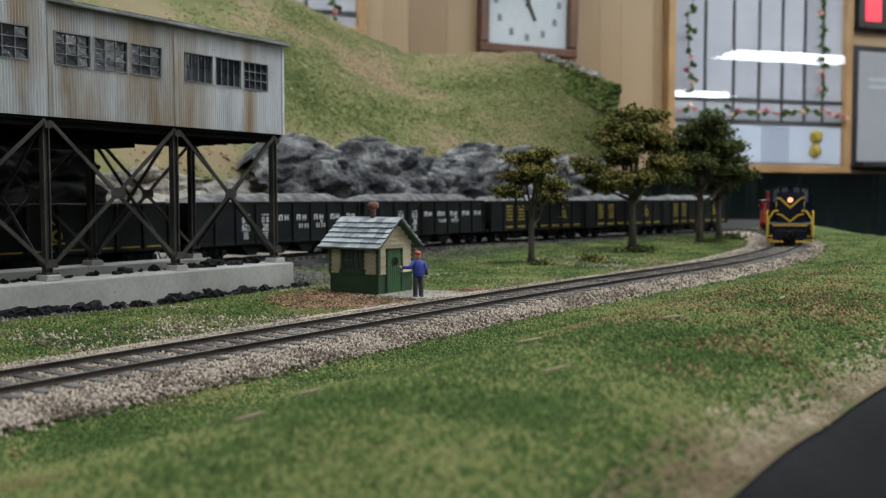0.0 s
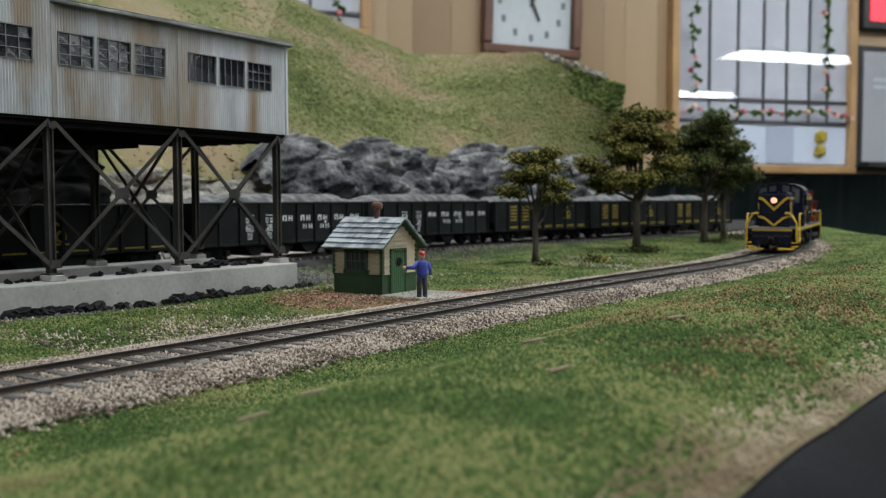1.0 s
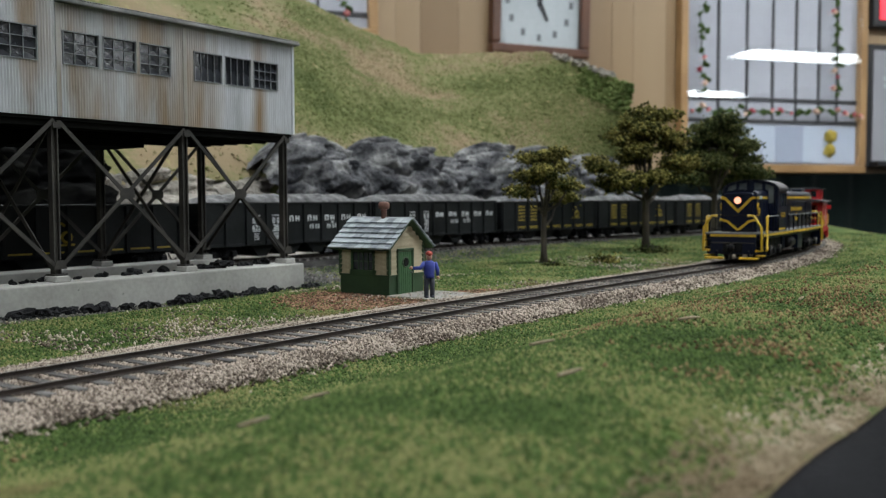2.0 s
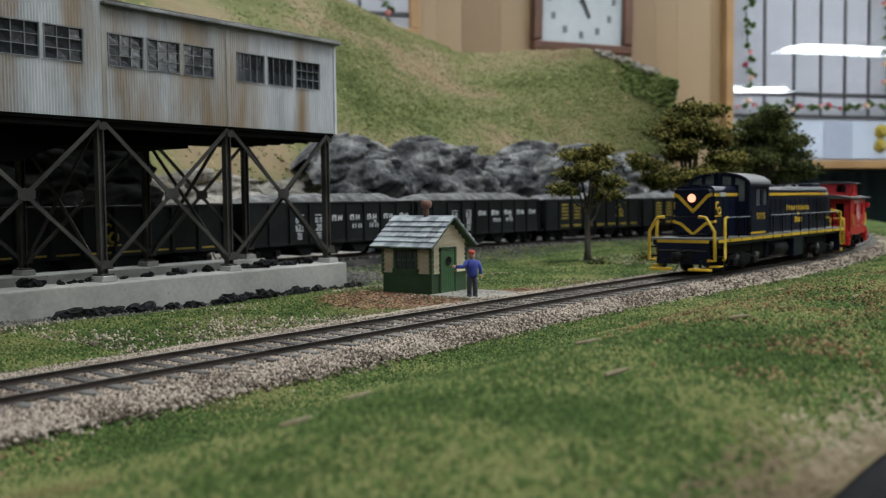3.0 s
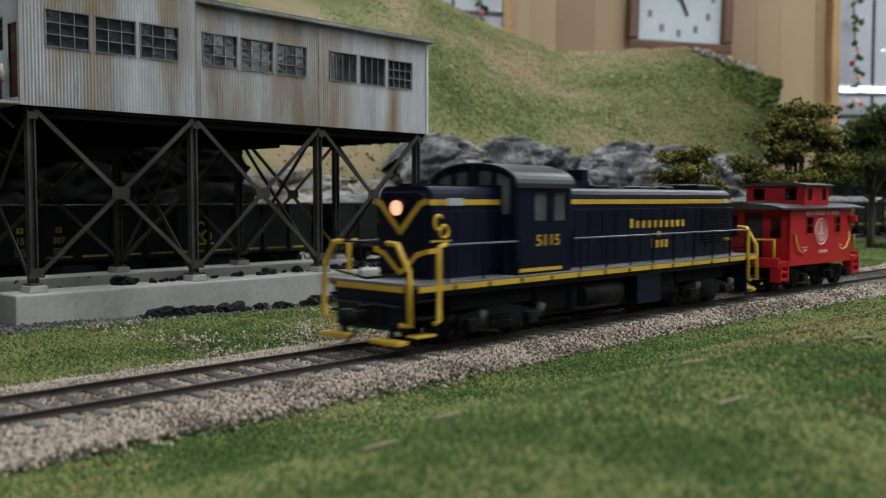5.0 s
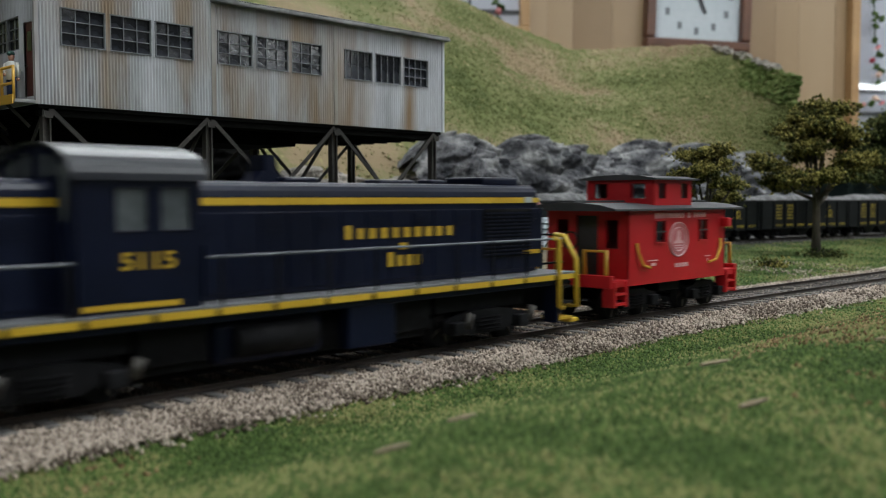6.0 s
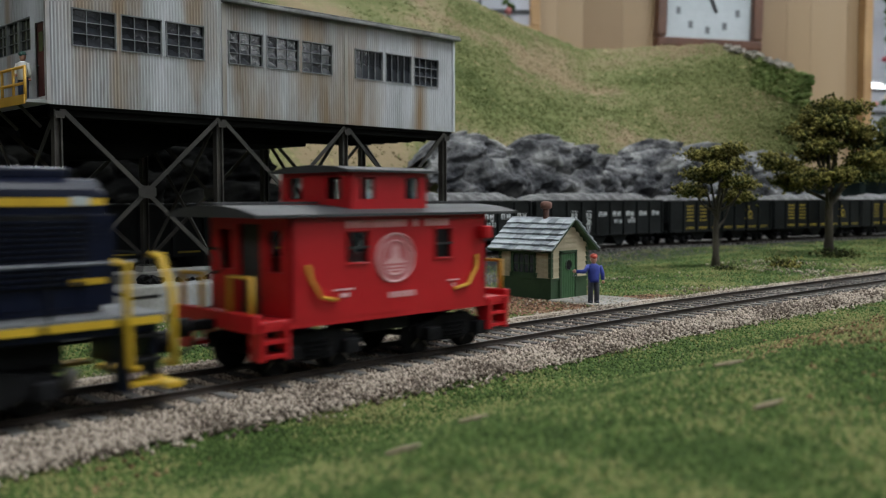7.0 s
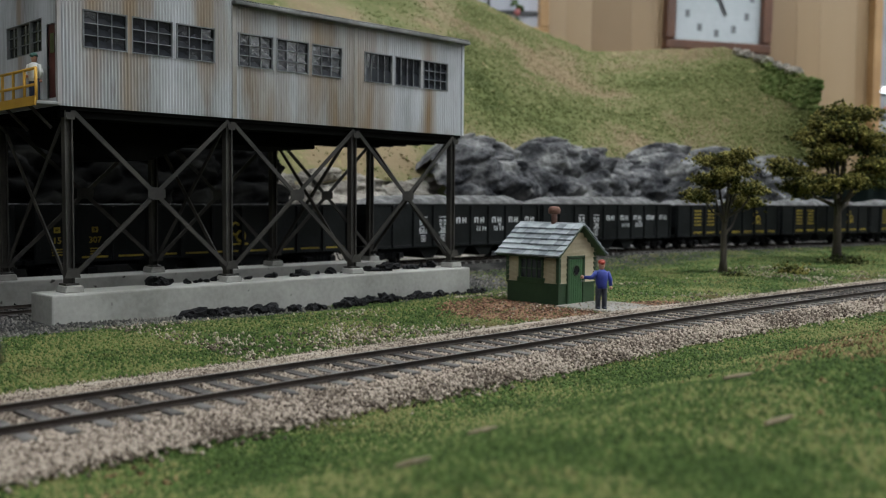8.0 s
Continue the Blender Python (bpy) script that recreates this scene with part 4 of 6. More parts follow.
    # trestle legs, braces, gussets
    for y in (33.78, 40.2):
        for x in POSTS:
            part("post", i_post(bmesh.new(), x, y, 1.18, TZ0 - 0.1), STEEL_BROWN, t)
            part("base_plate", box(x - 0.26, x + 0.26, y - 0.3, y + 0.3, 1.165, 1.24, 0.02), STEEL_BROWN, t)
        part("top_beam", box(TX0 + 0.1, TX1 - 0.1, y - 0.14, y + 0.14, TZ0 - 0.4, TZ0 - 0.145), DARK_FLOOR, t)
        for a, b in zip(POSTS, POSTS[1:]):
            for k, (za, zb) in enumerate(((1.55, 7.55), (7.55, 1.55))):
                part("brace", bar(bmesh.new(), (a + 0.1, y - 0.26 + 0.07 * k, za), (b - 0.1, y - 0.26 + 0.07 * k, zb), 0.06, 0.165, (0, 0, 1)), STEEL_BROWN, t)
            part("gusset", prism(bmesh.new(), [((a + b) / 2 + dx, 4.55 + dz) for dx, dz in ((-0.36, 0.16), (-0.14, 0.24), (0.14, 0.24), (0.36, 0.16), (0.36, -0.16), (0.14, -0.24), (-0.14, -0.24), (-0.36, -0.16))], (y - 0.33, y - 0.3)), STEEL_BROWN, t)
        for x in POSTS:
            part("gusset", prism(bmesh.new(), [(x - 0.2, 7.45), (x + 0.2, 7.45), (x + 0.15, 7.2), (x - 0.15, 7.2)], (y - 0.34, y - 0.3)), STEEL_BROWN, t)
            part("gusset", prism(bmesh.new(), [(x - 0.3, 1.45), (x + 0.3, 1.45), (x + 0.17, 1.8), (x - 0.17, 1.8)], (y - 0.34, y - 0.3)), STEEL_BROWN, t)
    for x in POSTS:
        for k, (za, zb) in enumerate(((1.5, 7.4), (7.4, 1.5))):
            part("brace", bar(bmesh.new(), (x - 0.07 + 0.09 * k, 34.0, za), (x - 0.07 + 0.09 * k, 40.0, zb), 0.06, 0.17, (0, 0, 1)), STEEL_BROWN, t)
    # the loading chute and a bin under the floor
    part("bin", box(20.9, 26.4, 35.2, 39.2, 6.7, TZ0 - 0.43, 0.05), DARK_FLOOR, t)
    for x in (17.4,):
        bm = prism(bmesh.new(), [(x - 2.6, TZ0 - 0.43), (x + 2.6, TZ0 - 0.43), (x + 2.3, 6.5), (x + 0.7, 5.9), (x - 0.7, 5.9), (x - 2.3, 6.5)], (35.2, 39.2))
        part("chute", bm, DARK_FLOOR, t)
    # walkway with a yellow railing on the end wall
    part("walkway", box(12.9, TX0 - 0.07, 33.4, 41, 7.68, 7.8, 0.02), ROOF_EDGE, t, "grey walkway")
    for y in (34.2, 36.4, 38.6, 40.6):
        part("walkway_bracket", bar(bmesh.new(), (13.0, y, 7.66), (TX0, y, 6.9), 0.08, 0.1), STEEL_BROWN, t)
    rail = new("railing")
    rail.parent = t
    tagged(rail, "yellow painted steel railing")
    for z in (8.35, 8.92):
        part("rail", tube(bmesh.new(), [(TX0 - 0.3 if z < 8 else 12.95, 33.45, z), (12.95, 33.45, z), (12.95, 40.9, z)][1:], 0.055, 8), ORANGE_YELLOW, rail)
    for y in np.arange(33.45, 41, 1.06):
        part("upright", tube(bmesh.new(), [(12.95, y, 7.7), (12.95, y, 8.95)], 0.055, 8), ORANGE_YELLOW, rail)
    part("kick_plate", box(12.87, 12.93, 33.4, 41, 7.62, 7.95), ORANGE_YELLOW, rail)


RUSTY = material("rust_streaked_sheet", [(0.18, 0.14, 0.1), (0.26, 0.24, 0.21), (0.33, 0.32, 0.3)], 0.5, 0.75, 0.1, bump=0.2, fine=4, stretch=(1.5, 1.5, 0.3))


def footing(y0, y1, label):
    f = thing("concrete_footing", label, "footing", at(0, 0, 0), "tipple footings")
    part("wall", box(13.1, 34.4, y0, y1, -0.6, 0.92, 0.06), CONCRETE, f)
    for x in POSTS:
        c = (y0 + y1) / 2
        bm = prism(bmesh.new(), [(x - 0.38, 0.917), (x + 0.38, 0.917), (x + 0.31, 1.17), (x - 0.31, 1.17)], (c - 0.42, c + 0.42))
        bmesh.ops.bevel(bm, geom=bm.edges[:], offset=0.03, segments=1, affect="EDGES")
        part("pedestal", bm, CONCRETE, f)


tipple()
footing(32.75, 34.65, "pale painted concrete footing strewn with coal")
footing(39.3, 41.05, "pale painted concrete footing beside the siding")


# ---- the yard hut ----
def hut():
    h = thing("yard_hut", "small cream and green clapboard hut with a grey shingle roof", "hut", at(30.52, 23.98, 0))
    w, d, eave, ridge = 2.45, 2.75, 2.3, 3.3
    part("base_wall", box(-0.03, w + 0.03, -0.03, d + 0.03, -0.1, 0.83, 0.01), GREEN, h, "dark green lower wall")
    part("sill_band", box(-0.07, w + 0.07, -0.07, d + 0.07, 0.83, 0.92, 0.01), GREEN, h)
    core = box(0.03, w - 0.03, 0.03, d - 0.03, 0.8, eave)
    part("core", core, CREAM, h)
    part("gable", prism(bmesh.new(), [(0.03, eave), (w - 0.03, eave), (w / 2, ridge - 0.05)], (0.03, d - 0.03)), CREAM, h)
    step = 0.21
    rnd = random.Random(2)
    side = finish("clapboard", prism(bmesh.new(), [(0, 0), (0.085, 0), (0.02, step), (0, step)], (0, d), "y"), CREAM)
    z = 0.93
    while z < eave - 0.05:
        # the window wall looks towards -x; boards stop at the window
        for y0, y1 in (((0, 0.75), (2.1, d)) if 0.95 < z + step and z < 2.0 else ((0, d),)):
            ob = piece("clapboard", side, h, at(0.0, y0, z) @ pose(0, 0, 0, 0, 0, 0))
            ob.scale = (-1, (y1 - y0) / d, 1)
        ob = piece("clapboard", side, h, at(w, 0, z))
        z += step
    z = 0.93
    while z < ridge - 0.3:
        half = w / 2 if z < eave else (w / 2) * (1 - (z + step * 0.7 - eave) / (ridge - eave))
        spans = [(w / 2 - half, w / 2 + half)]
        if z < 1.95:
            spans = [(0, 0.5), (1.62, w)]
        for x0, x1 in spans:
            if x1 - x0 > 0.1:
                ob = part("clapboard", prism(bmesh.new(), [(0, 0), (-0.085, 0), (-0.02, step), (0, step)], (x0, x1), "x"), CREAM, h)
                ob.matrix_basis = at(0, 0.0, z)
        z += step
    for x, y in ((0, 0), (w, 0), (0, d), (w, d)):
        part("corner_board", box(x - 0.08, x + 0.08, y - 0.08, y + 0.08, 0.9, eave, 0.01), GREEN, h)
    door = new("door")
    door.parent = h
    tagged(door, "green plank door with a round window")
    for i in range(6):
        part("plank", box(0.6 + 0.155 * i, 0.745 + 0.155 * i, -0.1, -0.04, 0.05, 1.93, 0.012), GREEN_DOOR, door)
    part("round_window", tube(bmesh.new(), [(1.06, -0.125, 1.45), (1.06, -0.09, 1.45)], 0.2, 16), PANE, door)
    ring = [(1.06 + 0.22 * math.cos(a), -0.115, 1.45 + 0.22 * math.sin(a)) for a in np.linspace(0, 2 * math.pi, 17)]
    part("window_ring", tube(bmesh.new(), ring, 0.03, 6, False), GREEN, door)
    part("door_handle", tube(bmesh.new(), [(1.42, -0.1, 0.98), (1.42, -0.2, 0.98), (1.36, -0.22, 0.98)], 0.03, 6), MUNTIN, door)
    for a in ((0.48, 0.6, 0, 2.05), (1.54, 1.66, 0, 2.05), (0.48, 1.66, 1.95, 2.07)):
        part("door_trim", box(a[0], a[1], -0.13, -0.03, a[2], a[3], 0.01), GREEN, h)
    win = new("window")
    win.parent = h
    for a in ((0.75, 0.86, 0.93, 2.0), (1.99, 2.1, 0.93, 2.0), (0.75, 2.1, 1.9, 2.02), (0.68, 2.17, 0.9, 1.12)):
        part("window_frame", box(-0.11, -0.01, a[0], a[1], a[2], a[3], 0.01), GREEN, win)
    part("sash", box(-0.03, 0.0, 0.86, 1.99, 1.12, 1.9), PANE, win)
    for y in (1.14, 1.42, 1.7):
        part("muntin", box(-0.06, -0.025, y - 0.025, y + 0.025, 1.12, 1.9), GREEN, win)
    part("muntin", box(-0.065, -0.022, 0.86, 1.99, 1.48, 1.53), GREEN, win)
    # roof: two boards, then courses of shingles
    slope = math.atan2(ridge - eave, w / 2)
    run = (w / 2 + 0.38) / math.cos(slope)
    for s in (-1, 1):
        roof = part("roof_board", box(0, run, -0.36, d + 0.36, 0, 0.06), GREEN, h)
        m = at(w / 2, 0, ridge + 0.02) @ (pose(0, 0, 0, 0, math.degrees(slope), 0) if s > 0 else pose(0, 0, 0, 0, math.degrees(slope), 180) @ at(0, -d, 0))
        roof.matrix_basis = m
        courses = 6
        for c in range(courses):
            a0 = run * c / courses
            y = -0.4 - (0.22 if c % 2 else 0)
            while y < d + 0.38:
                wd = rnd.uniform(0.34, 0.52)
                y1 = min(y + wd, d + 0.4)
                y0 = max(y, -0.4)
                if y1 - y0 > 0.06:
                    sh = prism(bmesh.new(), [(a0 - 0.02, 0.075), (a0 + run / courses + rnd.uniform(0.02, 0.07), 0.12), (a0 + run / courses + 0.04, 0.19), (a0 - 0.02, 0.1)], (y0 + 0.008, y1 - 0.008))
                    part("shingle", sh, SLATE, roof)
                y += wd
    part("ridge_cap", tube(bmesh.new(), [(w / 2, -0.4, ridge + 0.1), (w / 2, d + 0.4, ridge + 0.1)], 0.06, 6), SLATE, h)
    pipe = part("stovepipe", tube(bmesh.new(), [(w / 2 + 0.0, d * 0.45, 3.0), (w / 2, d * 0.45, 3.85)], 0.13, 12), CHIMNEY_RUST, h, "rusty stovepipe")
    bm = tube(bmesh.new(), [(w / 2, d * 0.45, z) for z in (3.8, 3.84, 4.02, 4.12, 4.15)], [0.16, 0.25, 0.27, 0.2, 0.05], 14)
    part("cap", bm, CHIMNEY_RUST, pipe)
    tagged(part("path", box(30.3, 33.4, 20.9, 23.95, -0.05, 0.06, 0.03), PAD), "small grey path between the hut's door and the track", "path", kind="structure")


hut()


# ---- painted figures ----
def figure(name, label, m, coat, trousers, hat, reach):
    """A plain standing figure in one mesh, with painted zones."""
    bm = bmesh.new()
    zones = []

    def zone(k, fn):
        n0 = len(bm.faces)
        fn()
        bm.faces.ensure_lookup_table()
        for f in bm.faces[n0:]:
            f.material_index = k
            f.smooth = True
    for s in (-1, 1):
        zone(1, lambda: tube(bm, [(0.13 * s, 0, 0.02), (0.13 * s, 0, 0.5), (0.09 * s, 0, 0.95)], [0.1, 0.11, 0.15], 8))
        zone(1, lambda: tube(bm, [(0.13 * s, 0.06, 0.05), (0.14 * s, -0.16, 0.04)], [0.08, 0.07], 6))
    zone(0, lambda: tube(bm, [(0, 0, z) for z in (0.85, 1.0, 1.25, 1.5, 1.6)], [0.22, 0.23, 0.25, 0.26, 0.1], 10))
    if reach:
        zone(0, lambda: tube(bm, [(-0.2, 0, 1.5), (-0.42, -0.12, 1.28), (-0.72, -0.05, 1.28)], [0.1, 0.09, 0.07], 8))
        zone(2, lambda: lump(bm, (-0.8, -0.05, 1.3), 0.085, 0.1, 1, 1, 1))
    else:
        zone(0, lambda: tube(bm, [(-0.24, 0, 1.5), (-0.36, -0.05, 1.2), (-0.2, -0.22, 1.05)], [0.1, 0.085, 0.07], 8))
        zone(2, lambda: lump(bm, (-0.17, -0.25, 1.03), 0.075, 0.1, 1, 1, 1))
    zone(0, lambda: tube(bm, [(0.24, 0, 1.5), (0.36, 0.0, 1.2), (0.36, -0.06, 0.95)], [0.1, 0.085, 0.07], 8))
    zone(2, lambda: lump(bm, (0.37, -0.07, 0.86), 0.075, 0.1, 1, 1, 1))
    zone(2, lambda: tube(bm, [(0, 0, z) for z in (1.58, 1.66, 1.74, 1.84, 1.9)], [0.08, 0.1, 0.135, 0.13, 0.09], 10))
    zone(3, lambda: tube(bm, [(0, 0, z) for z in (1.84, 1.9, 1.97, 2.0)], [0.15, 0.15, 0.12, 0.03], 10))
    zone(3, lambda: tube(bm, [(0, -0.1, 1.87), (0, -0.22, 1.86)], [0.1, 0.05], 6))
    ob = part(name, bm, coat)
    for mat in (trousers, SKIN, hat):
        ob.data.materials.append(mat)
    ob.matrix_basis = m
    return tagged(ob, label, "figurine")


CAP_RED = material("red_cap", [(0.4, 0.05, 0.03), (0.5, 0.08, 0.05)], 2, 0.6, bump=0, fine=8)
TROUSER = material("slate_trousers", [(0.025, 0.03, 0.045), (0.045, 0.05, 0.07)], 2, 0.7, bump=0.1, fine=8)
SHIRT_WHITE = material("white_shirt", [(0.55, 0.55, 0.52), (0.65, 0.65, 0.62)], 2, 0.7, bump=0.1, fine=8)
DENIM = material("denim_overalls", [(0.03, 0.05, 0.11), (0.05, 0.08, 0.16)], 2, 0.7, bump=0.1, fine=8)
CAP_GREEN = material("green_cap", [(0.03, 0.09, 0.08), (0.05, 0.12, 0.1)], 2, 0.7, bump=0, fine=8)
figure("figurine", "painted figurine in a blue coat and red cap by the hut", at(30.72, 21.95, 0.05, 0, 0, -40), COAT_BLUE, TROUSER, CAP_RED, True)
figure("figurine", "painted figurine in denim and a white shirt on the walkway", at(13.3, 34.5, 7.8, 0, 0, -60) @ Matrix.Diagonal((0.85, 0.85, 0.9, 1)), SHIRT_WHITE, DENIM, CAP_GREEN, False)

# ---- rolling stock ----
def wheelset(parent, x, r=0.48, z=None):
    """An axle with two wheels; it turns about its own middle."""
    bm = bmesh.new()
    tube(bm, [(0, -0.95, 0), (0, 0.95, 0)], 0.08, 8)
    w = part("wheelset", bm, LOCO_BLACK, parent)
    for s in (-1, 1):
        tube_pts = [(0, s * y, 0) for y in (0.72, 0.78, 0.8, 0.98)]
        part("wheel", tube(bmesh.new(), tube_pts, [r + 0.06, r + 0.06, r, r - 0.02], 20), LOCO_BLACK, w)
        sp = bmesh.new()
        for k in range(4):
            a = k * math.pi / 2
            bar(sp, (0.12 * math.cos(a), s * 1.0, 0.12 * math.sin(a)), (0.36 * math.cos(a), s * 1.0, 0.36 * math.sin(a)), 0.08, 0.05, (0, 1, 0))
        part("wheel_web", sp, STEEL_BROWN, w)
    w.matrix_basis = at(x, 0, r if z is None else z)
    return w


def truck_frame(parent, x, half, spring, y=1.28, mat=None, heavy=False):
    """The side frames and bolster of a truck about x."""
    mat = mat or LOCO_BLACK
    tr = new("truck")
    tr.parent = parent
    tr.matrix_basis = at(x, 0, 0)
    for s in (-1, 1):
        out = [(-half - 0.35, 0.42), (-half - 0.35, 0.72), (-half + 0.1, 0.8), (-0.5, 0.92), (0.5, 0.92), (half - 0.1, 0.8), (half + 0.35, 0.72), (half + 0.35, 0.42), (half - 0.25, 0.42), (half * 0.5, 0.3), (-half * 0.5, 0.3), (-half + 0.25, 0.42)]
        part("side_frame", prism(bmesh.new(), out, (s * y - 0.09, s * y + 0.09)), mat, tr)
        for a in (-half, half):
            part("journal_box", box(a - 0.2, a + 0.2, s * y - 0.05 + (0.16 * s if s > 0 else -0.26), s * y + (0.26 if s > 0 else 0.05), 0.36, 0.68, 0.03), mat, tr)
            if heavy:
                part("brake_cylinder", tube(bmesh.new(), [(a + 0.35, s * (y + 0.16), 0.5), (a + 0.5, s * (y + 0.16), 0.85)], 0.13, 10), STEEL_BROWN, tr)
        for k in range(spring):
            xx = (k - (spring - 1) / 2) * 0.22
            coil = [(xx + 0.075 * math.cos(q), s * (y + 0.11) + 0.075 * math.sin(q), 0.34 + 0.4 * q / 25) for q in np.linspace(0, 25, 42)]
            part("spring", tube(bmesh.new(), coil, 0.022, 5), mat, tr)
    part("bolster", box(-0.25, 0.25, -y + 0.1, y - 0.1, 0.5, 0.9), mat, tr)
    return tr


def coupler(parent, x, s):
    c = part("coupler", box(min(x, x + 0.75 * s), max(x, x + 0.75 * s), -0.13, 0.13, 0.78, 1.0, 0.03), LOCO_BLACK, parent)
    part("knuckle", tube(bmesh.new(), [(x + 0.8 * s, -0.06, 0.68), (x + 0.8 * s, -0.06, 1.08)], 0.2, 10), LOCO_BLACK, c)
    part("glad_hand", tube(bmesh.new(), [(x + 0.3 * s, 0, 0.75), (x + 0.5 * s, 0.03, 0.4), (x + 0.75 * s, 0.05, 0.22)], 0.04, 6), STEEL_BROWN, c)


def letter_bars(parent, x0, x1, y, z, h, mat, seed, name="lettering_bar", gap=0.3, slant=1, words=None):
    """A company name as plain bars, one to a letter, of uneven width."""
    words = words or [10]
    u = (x1 - x0) / (sum(words) + 0.9 * (len(words) - 1))
    x = x0
    rnd = random.Random(seed)
    for k in words:
        for i in range(k):
            hh = h * (1.3 if i == 0 and slant else 1)
            w = u * (1 - gap) * rnd.uniform(0.7, 1.0)
            a = x + (u - w) / 2
            part(name, quad_box(bmesh.new(), a, a + w, y - 0.006, y + 0.006, z, z + hh), mat, parent)
            x += u
        x += 0.9 * u


def monogram(parent, x, y, z, s, mat):
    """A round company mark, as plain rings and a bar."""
    ring = [(x + 0.16 * s * math.cos(a), y, z + 0.2 * s + 0.2 * s * math.sin(a)) for a in np.linspace(0.6, 5.6, 14)]
    part("emblem", tube(bmesh.new(), ring, 0.045 * s, 6), mat, parent)
    ring = [(x + 0.2 * s + 0.17 * s * math.cos(a), y, z - 0.05 * s + 0.17 * s * math.sin(a)) for a in np.linspace(0, 6.28, 14)]
    part("emblem", tube(bmesh.new(), ring, 0.045 * s, 6), mat, parent)
    part("emblem", quad_box(bmesh.new(), x - 0.3 * s, x + 0.5 * s, y - 0.008, y + 0.008, z - 0.34 * s, z - 0.28 * s), mat, parent)


def text_on_side(body, size, mat, parent, x, y, z):
    """Letters on the side that looks towards -y."""
    return lettering(body, size, mat, parent, at(x, y, z, 90, 0, 0))


def hood_outline(w, top, r):
    pts = [(-w, 1.75)]
    pts += [(-w + r - r * math.cos(a), top - r + r * math.sin(a)) for a in np.linspace(0, math.pi / 2, 5)]
    pts += [(w - r + r * math.sin(a), top - r + r * math.cos(a)) for a in np.linspace(0, math.pi / 2, 5)]
    return pts + [(w, 1.75)]


def stripe_path(bm, pts, w, out):
    """A painted band through pts (in a plane), lifted along out."""
    for a, b in zip(pts, pts[1:]):
        a, b = Vector(a), Vector(b)
        d = (b - a).normalized()
        bar(bm, a - d * w * 0.35, b + d * w * 0.35, w, 0.014, out)
    return bm


